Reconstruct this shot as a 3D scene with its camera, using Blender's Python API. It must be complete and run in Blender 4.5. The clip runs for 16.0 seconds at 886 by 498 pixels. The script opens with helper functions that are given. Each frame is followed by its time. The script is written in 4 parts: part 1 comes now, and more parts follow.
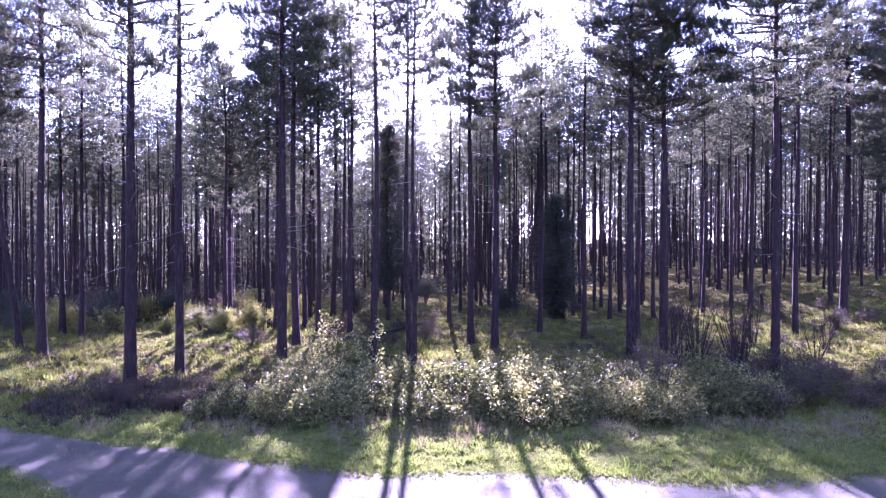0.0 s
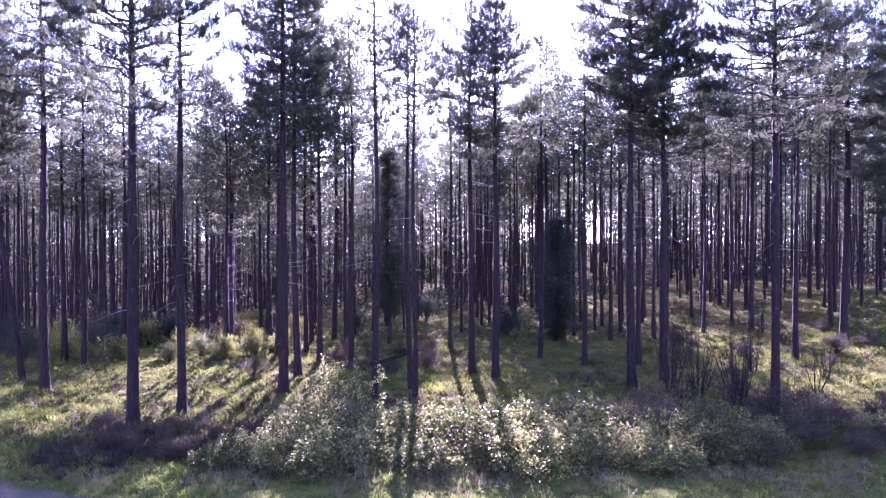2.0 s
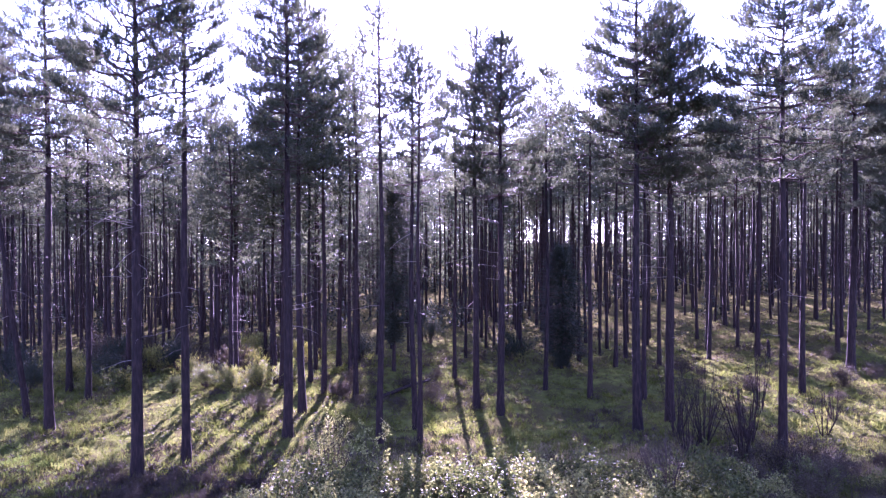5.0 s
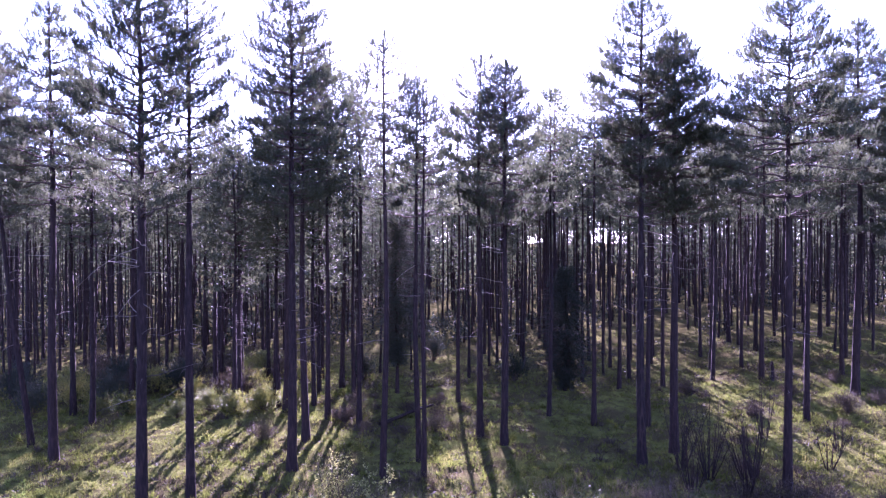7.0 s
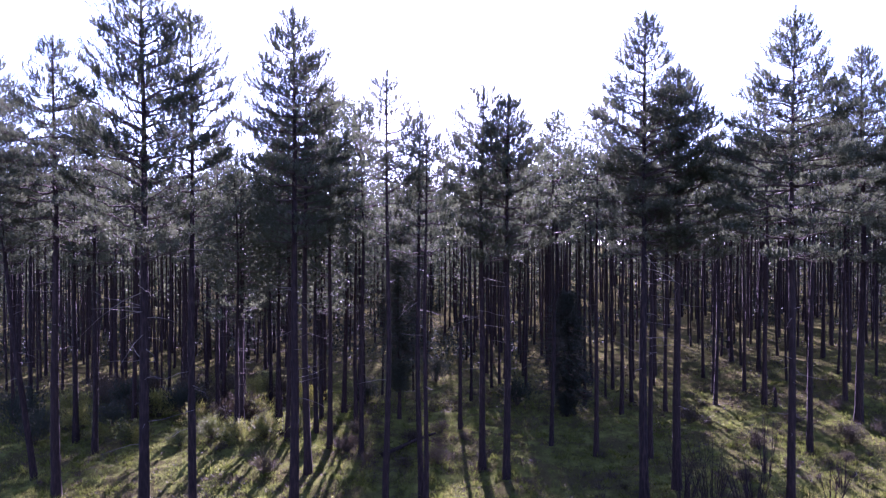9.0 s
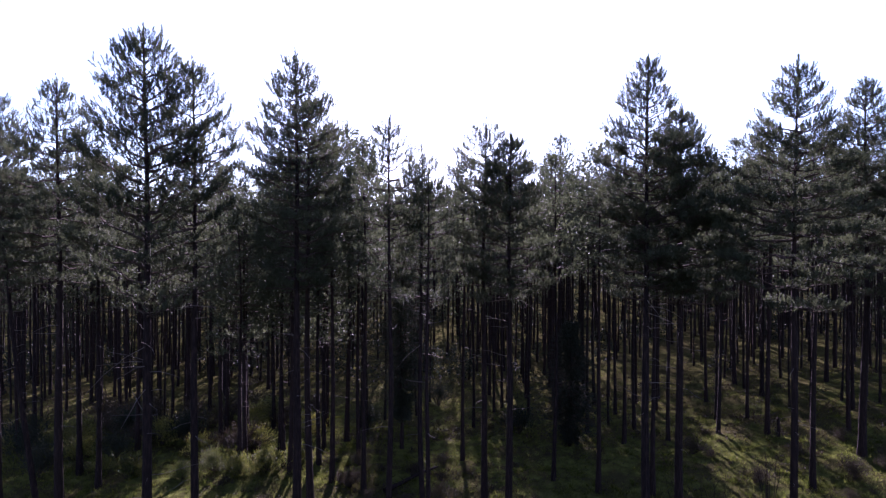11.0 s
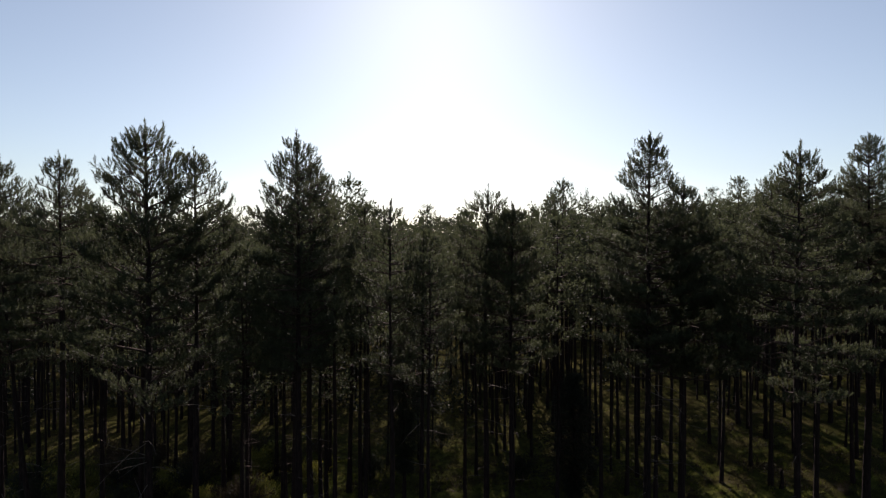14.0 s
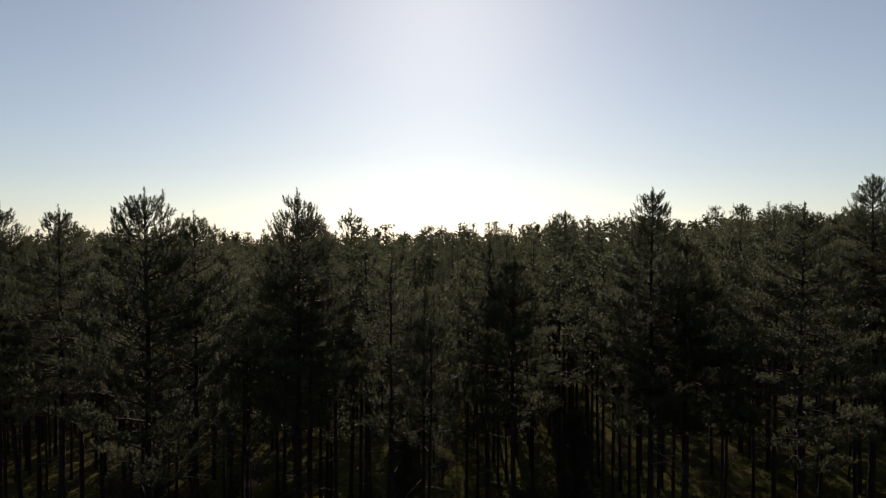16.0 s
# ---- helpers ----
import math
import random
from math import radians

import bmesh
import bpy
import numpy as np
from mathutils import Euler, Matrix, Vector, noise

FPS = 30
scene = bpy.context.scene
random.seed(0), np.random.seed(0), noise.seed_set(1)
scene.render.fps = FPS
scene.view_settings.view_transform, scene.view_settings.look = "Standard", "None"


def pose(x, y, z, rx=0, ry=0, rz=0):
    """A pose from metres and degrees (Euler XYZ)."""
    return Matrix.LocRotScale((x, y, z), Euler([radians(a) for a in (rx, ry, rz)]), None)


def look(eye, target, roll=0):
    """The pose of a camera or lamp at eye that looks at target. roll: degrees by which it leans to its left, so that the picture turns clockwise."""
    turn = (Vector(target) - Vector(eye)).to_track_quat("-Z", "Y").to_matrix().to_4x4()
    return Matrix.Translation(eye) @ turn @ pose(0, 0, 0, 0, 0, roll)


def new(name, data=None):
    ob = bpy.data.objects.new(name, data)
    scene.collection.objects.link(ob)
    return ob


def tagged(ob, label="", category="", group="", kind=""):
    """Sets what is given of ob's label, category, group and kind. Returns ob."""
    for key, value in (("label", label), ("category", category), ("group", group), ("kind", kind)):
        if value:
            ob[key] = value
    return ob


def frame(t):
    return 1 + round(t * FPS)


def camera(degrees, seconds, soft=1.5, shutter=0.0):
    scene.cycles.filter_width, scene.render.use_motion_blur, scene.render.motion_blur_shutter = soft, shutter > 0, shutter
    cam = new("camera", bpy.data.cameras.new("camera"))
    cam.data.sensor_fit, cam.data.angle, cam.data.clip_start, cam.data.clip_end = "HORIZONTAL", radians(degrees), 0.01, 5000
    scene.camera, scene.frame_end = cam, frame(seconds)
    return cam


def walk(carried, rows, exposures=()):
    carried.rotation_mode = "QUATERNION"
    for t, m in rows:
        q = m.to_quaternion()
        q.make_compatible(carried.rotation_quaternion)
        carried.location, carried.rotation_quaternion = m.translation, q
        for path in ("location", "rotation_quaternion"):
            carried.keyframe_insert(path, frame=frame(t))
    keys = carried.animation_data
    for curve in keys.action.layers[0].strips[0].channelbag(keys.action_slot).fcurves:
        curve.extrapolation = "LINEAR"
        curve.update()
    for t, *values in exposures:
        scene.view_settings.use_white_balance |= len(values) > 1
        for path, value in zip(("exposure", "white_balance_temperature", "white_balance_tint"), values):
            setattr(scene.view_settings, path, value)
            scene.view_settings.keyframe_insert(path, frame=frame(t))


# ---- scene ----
# ---------------------------------------------------------------- camera
cam = camera(67.8, 16.0, soft=1.3)
# seconds, x, y, z, yaw, pitch, roll
ROWS = [
    (0.0, 0.000, -0.000, 4.200, -0.00, -0.56, -0.05),
    (0.5, 0.005, -0.038, 4.516, 0.01, -0.55, 0.04),
    (1.0, 0.007, -0.067, 4.834, 0.02, -0.54, 0.13),
    (1.5, 0.008, -0.080, 5.130, 0.04, -0.53, 0.19),
    (2.0, 0.011, -0.069, 5.403, 0.07, -0.52, 0.22),
    (2.5, 0.008, -0.045, 5.658, 0.12, -0.53, 0.23),
    (3.0, 0.000, -0.020, 5.908, 0.19, -0.53, 0.24),
    (3.5, 0.008, -0.003, 6.168, 0.25, -0.53, 0.24),
    (4.0, 0.007, 0.014, 6.409, 0.30, -0.56, 0.23),
    (6.5, -0.087, 0.077, 7.789, 0.55, -0.62, 0.09),
    (7.0, -0.095, 0.079, 8.097, 0.59, -0.61, 0.07),
    (7.5, -0.094, 0.079, 8.409, 0.63, -0.58, 0.05),
    (8.0, -0.095, 0.083, 8.729, 0.67, -0.55, 0.03),
    (8.5, -0.097, 0.091, 9.057, 0.73, -0.52, -0.00),
    (9.0, -0.103, 0.101, 9.403, 0.79, -0.52, -0.03),
    (11.5, -0.047, 0.090, 11.468, 1.16, -0.56, -0.08),
    (12.0, -0.031, 0.096, 11.923, 1.24, -0.55, -0.08),
    (12.5, -0.011, 0.098, 12.398, 1.31, -0.55, -0.07),
    (13.0, 0.007, 0.099, 12.870, 1.36, -0.54, -0.06),
    (13.5, 0.018, 0.103, 13.347, 1.39, -0.54, -0.05),
    (14.0, 0.018, 0.122, 13.835, 1.41, -0.54, -0.03),
    (14.5, 0.018, 0.155, 14.335, 1.43, -0.54, -0.03),
    (15.0, 0.025, 0.199, 14.841, 1.46, -0.54, -0.02),
    (15.5, 0.030, 0.244, 15.353, 1.50, -0.55, -0.03),
    (16.0, 0.024, 0.280, 15.863, 1.55, -0.55, -0.05),
]
EXPOSURES = [(0.0, 4.6, 5150, 88), (4.0, 4.58, 5150, 88), (7.0, 4.22, 5150, 83), (9.0, 3.58, 5150, 74), (11.5, 1.95, 5650, 52), (12.5, 1.3, 6000, 38),
             (14.5, 0.8, 6800, 31), (16.0, 0.55, 7000, 31)]
walk(cam, [(t, pose(x, y, z, 90 + pitch, roll, yaw)) for t, x, y, z, yaw, pitch, roll in ROWS], EXPOSURES)

# ---------------------------------------------------------------- sky and sun
SUN_EL, SUN_AZ = 23.0, -1.7          # degrees above the horizon, degrees right of +y
world = bpy.data.worlds.new("world")
scene.world = world
world.use_nodes = True
wn = world.node_tree
sky = wn.nodes.new("ShaderNodeTexSky")
sky.sky_type, sky.sun_disc = "NISHITA", False
sky.sun_elevation, sky.sun_rotation = radians(SUN_EL), radians(SUN_AZ)
sky.air_density, sky.dust_density, sky.ozone_density = 1.0, 0.3, 1.5
haze = wn.nodes.new("ShaderNodeHueSaturation")
haze.inputs["Saturation"].default_value = 0.68
wn.links.new(sky.outputs[0], haze.inputs["Color"])
tone = wn.nodes.new("ShaderNodeMixRGB")
tone.blend_type = "MULTIPLY"
tone.inputs[0].default_value, tone.inputs[2].default_value = 1.0, (0.865, 1.055, 1.06, 1)
wn.links.new(haze.outputs[0], tone.inputs[1])
wn.links.new(tone.outputs[0], wn.nodes["Background"].inputs[0])
wn.nodes["Background"].inputs[1].default_value = 0.05
sun = new("sun", bpy.data.lights.new("sun", "SUN"))
sun.data.energy, sun.data.angle, sun.data.color = 5.0, radians(0.6), (1.0, 0.95, 0.86)
sun_way = Vector((math.sin(radians(SUN_AZ)) * math.cos(radians(SUN_EL)), math.cos(radians(SUN_AZ)) * math.cos(radians(SUN_EL)), math.sin(radians(SUN_EL))))
sun.matrix_world = look(sun_way * 60, (0, 0, 0))


# ---------------------------------------------------------------- materials
class Mat:
    """A node material under construction."""

    def __init__(self, name):
        self.mat = bpy.data.materials.new(name)
        self.mat.use_nodes = True
        self.tree = self.mat.node_tree
        self.bsdf = self.tree.nodes["Principled BSDF"]
        self.out = self.tree.nodes["Material Output"]

    def node(self, kind, links=(), **props):
        n = self.tree.nodes.new(kind)
        for socket, source in links:
            if hasattr(source, "is_output"):
                self.tree.links.new(source, n.inputs[socket])
            else:
                n.inputs[socket].default_value = source
        for key, value in props.items():
            setattr(n, key, value)
        return n

    def noise(self, coord, scale, detail=4.0, rough=0.6):
        return self.node("ShaderNodeTexNoise", [("Vector", coord), ("Scale", scale), ("Detail", detail), ("Roughness", rough)]).outputs["Fac"]

    def ramp(self, fac, stops):
        n = self.node("ShaderNodeValToRGB", [("Fac", fac)])
        el = n.color_ramp.elements
        while len(el) < len(stops):
            el.new(0.5)
        for e, (p, col) in zip(el, stops):
            e.position, e.color = p, (*col, 1)
        return n.outputs["Color"]

    def mix(self, fac, a, b, blend="MIX"):
        n = self.node("ShaderNodeMixRGB", [("Fac", fac), ("Color1", a if hasattr(a, "is_output") else (*a, 1)), ("Color2", b if hasattr(b, "is_output") else (*b, 1))])
        n.blend_type = blend
        return n.outputs["Color"]

    def coords(self, stretch=(1, 1, 1), which="Object"):
        c = self.node("ShaderNodeTexCoord").outputs[which]
        return self.node("ShaderNodeMapping", [("Vector", c), ("Scale", stretch)]).outputs["Vector"]

    def set(self, color, rough, bump=None, strength=0.3, distance=0.02, spec=0.4):
        self.tree.links.new(color, self.bsdf.inputs["Base Color"])
        self.bsdf.inputs["Roughness"].default_value = rough
        self.bsdf.inputs["Specular IOR Level"].default_value = spec
        if bump is not None:
            b = self.node("ShaderNodeBump", [("Height", bump), ("Strength", strength), ("Distance", distance)])
            self.tree.links.new(b.outputs["Normal"], self.bsdf.inputs["Normal"])
        return self.mat

    def thin(self, color, share):
        """Let light through a leaf: part of it scatters out on the far side."""
        t = self.node("ShaderNodeBsdfTranslucent", [("Color", color)])
        m = self.node("ShaderNodeMixShader", [(0, share), (1, self.bsdf.outputs[0]), (2, t.outputs[0])])
        self.tree.links.new(m.outputs[0], self.out.inputs["Surface"])
        return self.mat


def bark_material(name, dark, mid, warm):
    m = Mat(name)
    c = m.coords((1, 1, 0.22))
    plates = m.node("ShaderNodeTexVoronoi", [("Vector", c), ("Scale", 16.0)]).outputs["Distance"]
    fine = m.noise(c, 40.0)
    broad = m.noise(m.coords(), 0.9, 3.0)
    rnd = m.node("ShaderNodeObjectInfo").outputs["Random"]
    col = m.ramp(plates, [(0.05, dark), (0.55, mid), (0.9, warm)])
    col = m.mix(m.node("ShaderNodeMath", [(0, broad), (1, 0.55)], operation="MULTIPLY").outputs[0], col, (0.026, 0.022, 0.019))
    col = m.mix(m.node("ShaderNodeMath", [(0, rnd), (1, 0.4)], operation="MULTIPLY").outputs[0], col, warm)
    h = m.mix(0.35, plates, fine)
    return m.set(col, 0.95, h, 1.0, 0.04, 0.05)


def leaf_material(name, a, b, c3, share, rough=0.55, spec=0.3, patch=0.6):
    m = Mat(name)
    isl = m.node("ShaderNodeNewGeometry").outputs["Random Per Island"]
    rnd = m.node("ShaderNodeObjectInfo").outputs["Random"]
    n = m.noise(m.coords(), patch, 3.0)
    f = m.node("ShaderNodeMath", [(0, isl), (1, n)], operation="ADD").outputs[0]
    f = m.node("ShaderNodeMath", [(0, f), (1, rnd)], operation="ADD").outputs[0]
    f = m.node("ShaderNodeMath", [(0, f), (1, 0.36)], operation="MULTIPLY").outputs[0]
    col = m.ramp(f, [(0.15, a), (0.5, b), (0.9, c3)])
    m.set(col, rough, spec=spec)
    return m.thin(m.mix(1.0, col, (1.0, 1.0, 0.8), "MULTIPLY"), share)


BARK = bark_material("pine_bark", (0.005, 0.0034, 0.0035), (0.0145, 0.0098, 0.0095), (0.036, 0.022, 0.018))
BARK_PALE = bark_material("dead_wood", (0.05, 0.043, 0.037), (0.12, 0.104, 0.09), (0.19, 0.16, 0.135))
TWIG = bark_material("twig_bark", (0.022, 0.017, 0.014), (0.052, 0.039, 0.031), (0.08, 0.058, 0.043))
NEEDLE = leaf_material("pine_needles", (0.026, 0.034, 0.021), (0.043, 0.052, 0.031), (0.072, 0.082, 0.047), 0.48, 0.7, 0.06)
NEEDLE_DARK = leaf_material("spruce_needles", (0.012, 0.016, 0.012), (0.023, 0.028, 0.020), (0.042, 0.047, 0.030), 0.3, 0.7, 0.08)
GRASS = leaf_material("grass", (0.030, 0.052, 0.010), (0.080, 0.118, 0.022), (0.165, 0.172, 0.055), 0.5, 0.8, 0.03, 0.9)
HEATH = leaf_material("heath_grass", (0.030, 0.042, 0.008), (0.078, 0.092, 0.018), (0.165, 0.15, 0.05), 0.5, 0.8, 0.03, 0.5)
BRAMBLE = leaf_material("bramble_leaves", (0.016, 0.024, 0.008), (0.066, 0.078, 0.022), (0.25, 0.24, 0.085), 0.45, 0.55, 0.12, 1.6)
DRY = leaf_material("dry_stems", (0.055, 0.043, 0.024), (0.105, 0.085, 0.048), (0.18, 0.155, 0.09), 0.3, 0.7, 0.1)
HEATHER = leaf_material("heather", (0.020, 0.015, 0.011), (0.036, 0.027, 0.018), (0.062, 0.052, 0.028), 0.2, 0.8, 0.15)
GORSE = leaf_material("gorse", (0.03, 0.042, 0.012), (0.075, 0.088, 0.018), (0.24, 0.21, 0.035), 0.4, 0.6, 0.25)


def ground_material():
    m = Mat("heath_ground")
    c = m.coords()
    big, mid, fine = m.noise(c, 0.33, 4.0), m.noise(c, 1.6, 5.0), m.noise(c, 22.0, 6.0, 0.7)
    col = m.ramp(mid, [(0.3, (0.016, 0.014, 0.007)), (0.45, (0.042, 0.047, 0.012)), (0.6, (0.095, 0.112, 0.022)), (0.78, (0.10, 0.085, 0.032))])
    col = m.mix(m.ramp(big, [(0.46, (0, 0, 0)), (0.57, (0.9, 0.9, 0.9))]), col, (0.030, 0.021, 0.013))
    # needle litter under the close stand
    y = m.node("ShaderNodeSeparateXYZ", [(0, c)]).outputs["Y"]
    deep = m.node("ShaderNodeMapRange", [("Value", y), ("From Min", 36.0), ("From Max", 50.0), ("To Min", 0.0), ("To Max", 0.7)]).outputs[0]
    col = m.mix(deep, col, m.ramp(m.noise(c, 0.8, 5.0), [(0.35, (0.022, 0.015, 0.010)), (0.65, (0.052, 0.040, 0.020))]))
    # short green turf beside the track
    edge = m.node("ShaderNodeMath", [(0, y), (1, m.node("ShaderNodeMath", [(0, mid), (1, 2.4)], operation="MULTIPLY").outputs[0])], operation="ADD").outputs[0]
    turf = m.node("ShaderNodeMapRange", [("Value", edge), ("From Min", 15.2), ("From Max", 16.6), ("To Min", 0.85), ("To Max", 0.0)]).outputs[0]
    col = m.mix(turf, col, m.ramp(m.noise(c, 2.6, 4.0), [(0.32, (0.03, 0.036, 0.013)), (0.5, (0.062, 0.085, 0.02)), (0.7, (0.10, 0.12, 0.03))]))
    col = m.mix(0.4, col, m.ramp(fine, [(0.3, (0.009, 0.008, 0.004)), (0.7, (0.105, 0.11, 0.033))]))
    return m.set(col, 0.95, m.mix(0.5, mid, fine), 1.0, 0.12, 0.0)


def road_material():
    m = Mat("gravel")
    c = m.coords()
    stones = m.node("ShaderNodeTexVoronoi", [("Vector", c), ("Scale", 38.0)])
    fine, mid, big = m.noise(c, 90.0, 4.0, 0.7), m.noise(c, 3.0, 5.0), m.noise(c, 0.5, 3.0)
    col = m.mix(0.55, m.ramp(fine, [(0.25, (0.009, 0.0095, 0.0042)), (0.75, (0.039, 0.040, 0.018))]), stones.outputs["Color"], "SOFT_LIGHT")
    col = m.mix(m.ramp(mid, [(0.45, (0, 0, 0)), (0.7, (0.55, 0.55, 0.55))]), col, (0.040, 0.029, 0.013))
    col = m.mix(m.ramp(big, [(0.4, (0, 0, 0)), (0.65, (0.4, 0.4, 0.4))]), col, (0.033, 0.032, 0.015))
    return m.set(col, 0.9, m.mix(0.5, stones.outputs["Distance"], fine), 0.6, 0.02, 0.2)


GROUND, GRAVEL = ground_material(), road_material()


# ---------------------------------------------------------------- mesh helpers
def mesh_of(name, V, T, mat, smooth=False):
    V, T = np.asarray(V, float).reshape(-1, 3), np.asarray(T, int).reshape(-1, 3)
    me = bpy.data.meshes.new(name)
    me.vertices.add(len(V))
    me.vertices.foreach_set("co", V.astype(np.float32).ravel())
    me.loops.add(T.size)
    me.loops.foreach_set("vertex_index", T.astype(np.int32).ravel())
    me.polygons.add(len(T))
    me.polygons.foreach_set("loop_start", np.arange(0, T.size, 3, dtype=np.int32))
    if smooth:
        me.polygons.foreach_set("use_smooth", np.ones(len(T), bool))
    me.update(calc_edges=True)
    me.materials.append(mat)
    return me


class Heap:
    """Triangles gathered for one mesh."""

    def __init__(self):
        self.V, self.T, self.n = [], [], 0

    def add(self, V, T):
        V, T = np.asarray(V, float).reshape(-1, 3), np.asarray(T, int).reshape(-1, 3)
        self.V.append(V), self.T.append(T + self.n)
        self.n += len(V)

    def tube(self, P, R, sides=6, cap=True):
        P, R = np.asarray(P, float), np.asarray(R, float)
        k = len(P)
        d = np.gradient(P, axis=0)
        d /= np.linalg.norm(d, axis=1)[:, None] + 1e-9
        ref = np.array([0, 0, 1.0]) if abs(d[0][2]) < 0.8 else np.array([1.0, 0, 0])
        u = np.cross(d, ref)
        u /= np.linalg.norm(u, axis=1)[:, None] + 1e-9
        v = np.cross(d, u)
        a = np.arange(sides) * 2 * np.pi / sides
        ring = P[:, None] + R[:, None, None] * (np.cos(a)[None, :, None] * u[:, None] + np.sin(a)[None, :, None] * v[:, None])
        i = np.arange(k - 1)[:, None] * sides
        j = np.arange(sides)[None]
        jn = (j + 1) % sides
        A, B, C, D = i + j, i + jn, i + sides + jn, i + sides + j
        T = np.concatenate([np.stack([A, C, B], -1).reshape(-1, 3), np.stack([A, D, C], -1).reshape(-1, 3)])
        V = ring.reshape(-1, 3)
        if cap:
            V = np.concatenate([V, P[-1:]])
            e = (k - 1) * sides
            T = np.concatenate([T, np.stack([e + j[0], np.full(sides, k * sides), e + jn[0]], -1)])
        self.add(V, T)

    def scatter(self, tmpl, pos, way, size, rng):
        """A copy of a template (V, T) at every pos, its z along way."""
        tv, tt = tmpl
        pos, way, size = np.asarray(pos, float), np.asarray(way, float), np.asarray(size, float)
        n = len(pos)
        if not n:
            return
        way = way / (np.linalg.norm(way, axis=1)[:, None] + 1e-9)
        ref = np.where(np.abs(way[:, 2:3]) < 0.9, np.array([[0, 0, 1.0]]), np.array([[1.0, 0, 0]]))
        u = np.cross(way, ref)
        u /= np.linalg.norm(u, axis=1)[:, None] + 1e-9
        v = np.cross(way, u)
        a = rng.uniform(0, 2 * np.pi, n)[:, None]
        u, v = u * np.cos(a) + v * np.sin(a), v * np.cos(a) - u * np.sin(a)
        V = pos[:, None] + size[:, None, None] * (tv[None, :, 0:1] * u[:, None] + tv[None, :, 1:2] * v[:, None] + tv[None, :, 2:3] * way[:, None])
        T = tt[None] + (np.arange(n) * len(tv))[:, None, None]
        self.add(V.reshape(-1, 3), T.reshape(-1, 3))

    def mesh(self, name, mat, smooth=False):
        return mesh_of(name, np.concatenate(self.V), np.concatenate(self.T), mat, smooth)


def tuft(blades, spread, width, rng, length=0.33):
    """A shoot of needles 1 long: blades all round its axis, wide below and closing to a blunt tip, like a bottle brush."""
    V, T = [], []
    for i in range(blades):
        a, z = i * 2.399 + rng.uniform(-0.3, 0.3), i / max(blades - 1, 1)
        tilt = radians(spread * rng.uniform(0.75, 1.2)) * (1 - 0.5 * z ** 2)
        out = np.array([math.cos(a) * math.sin(tilt), math.sin(a) * math.sin(tilt), math.cos(tilt)])
        side = np.array([-math.sin(a), math.cos(a), 0]) * width * 0.5
        c = np.array([0, 0, 0.72 * z])
        V += [c - side, c + side, c + out * length * rng.uniform(0.8, 1.1)]
        T.append([3 * i, 3 * i + 1, 3 * i + 2])
    return np.array(V), np.array(T)


def unit(v):
    return v / (np.linalg.norm(v) + 1e-9)


def part(name, mesh, parent, label=""):
    ob = new(name, mesh)
    ob.parent = parent
    if label:
        ob["label"] = label
    return ob


def thing(name, x, y, z, label, category, group="", kind="", turn=0.0, scale=1.0):
    ob = tagged(new(name), label, category, group, kind)
    ob.matrix_basis = pose(x, y, z, 0, 0, turn) @ Matrix.Scale(scale, 4)
    return ob


# ---------------------------------------------------------------- ground
def step(a, b, t):
    t = np.clip((t - a) / (b - a), 0, 1)
    return t * t * (3 - 2 * t)


def ground_z(x, y):
    x, y = np.asarray(x, float), np.asarray(y, float)
    rise = 1.7 * step(12, 30, x) * step(22, 40, y)
    dip = -1.3 * step(2, 24, -x) * step(26, 56, y)
    lumps = 0.10 * np.sin(0.55 * x + 1.3) * np.sin(0.47 * y + 0.4) + 0.05 * np.sin(1.3 * x + 0.7 * y) * np.sin(1.1 * y - 0.4 * x)
    return rise + dip + lumps * step(15.5, 19, y)


def sheet(name, xs, ys, z, mat):
    X, Y = np.meshgrid(xs, ys)
    V = np.stack([X, Y, z(X, Y)], -1).reshape(-1, 3)
    nx = len(xs)
    i = (np.arange(len(ys) - 1)[:, None] * nx + np.arange(nx - 1)[None]).ravel()
    T = np.concatenate([np.stack([i, i + 1, i + nx + 1], -1), np.stack([i, i + nx + 1, i + nx], -1)])
    return mesh_of(name, V, T, mat, True)


def far_steps(lo, hi, fine, grow=1.16):
    out, d = [lo], fine
    while out[-1] < hi:
        out.append(out[-1] + d)
        d *= grow
    return out


right = [*np.arange(0, 22, 0.26), *far_steps(22, 2600, 0.35, 1.12)]
xs = np.array([-v for v in right[:0:-1]] + right)
back = [-v for v in far_steps(0, 700, 1.0)][:0:-1]
ys = np.array([*back, *np.arange(0, 12, 0.6), *np.arange(12, 38, 0.26), *far_steps(38, 3200, 0.3, 1.08)])


def cells(x, y, seed):
    """Smooth value noise from 0 to 1."""
    ix, iy = np.floor(x), np.floor(y)
    fx, fy = x - ix, y - iy
    fx, fy = fx * fx * (3 - 2 * fx), fy * fy * (3 - 2 * fy)
    def at(a, c):
        s = np.sin(a * 127.1 + c * 311.7 + seed * 17.3) * 43758.5453
        return s - np.floor(s)
    return (at(ix, iy) * (1 - fx) + at(ix + 1, iy) * fx) * (1 - fy) + (at(ix, iy + 1) * (1 - fx) + at(ix + 1, iy + 1) * fx) * fy


def track_far(x):
    return 11.7 + 0.018 * (x - 4) ** 2 + 0.15 * np.sin(0.9 * x) + 0.08 * np.sin(2.3 * x + 1) + 0.05 * np.sin(5.7 * x + 2.1 * np.sin(1.9 * x))


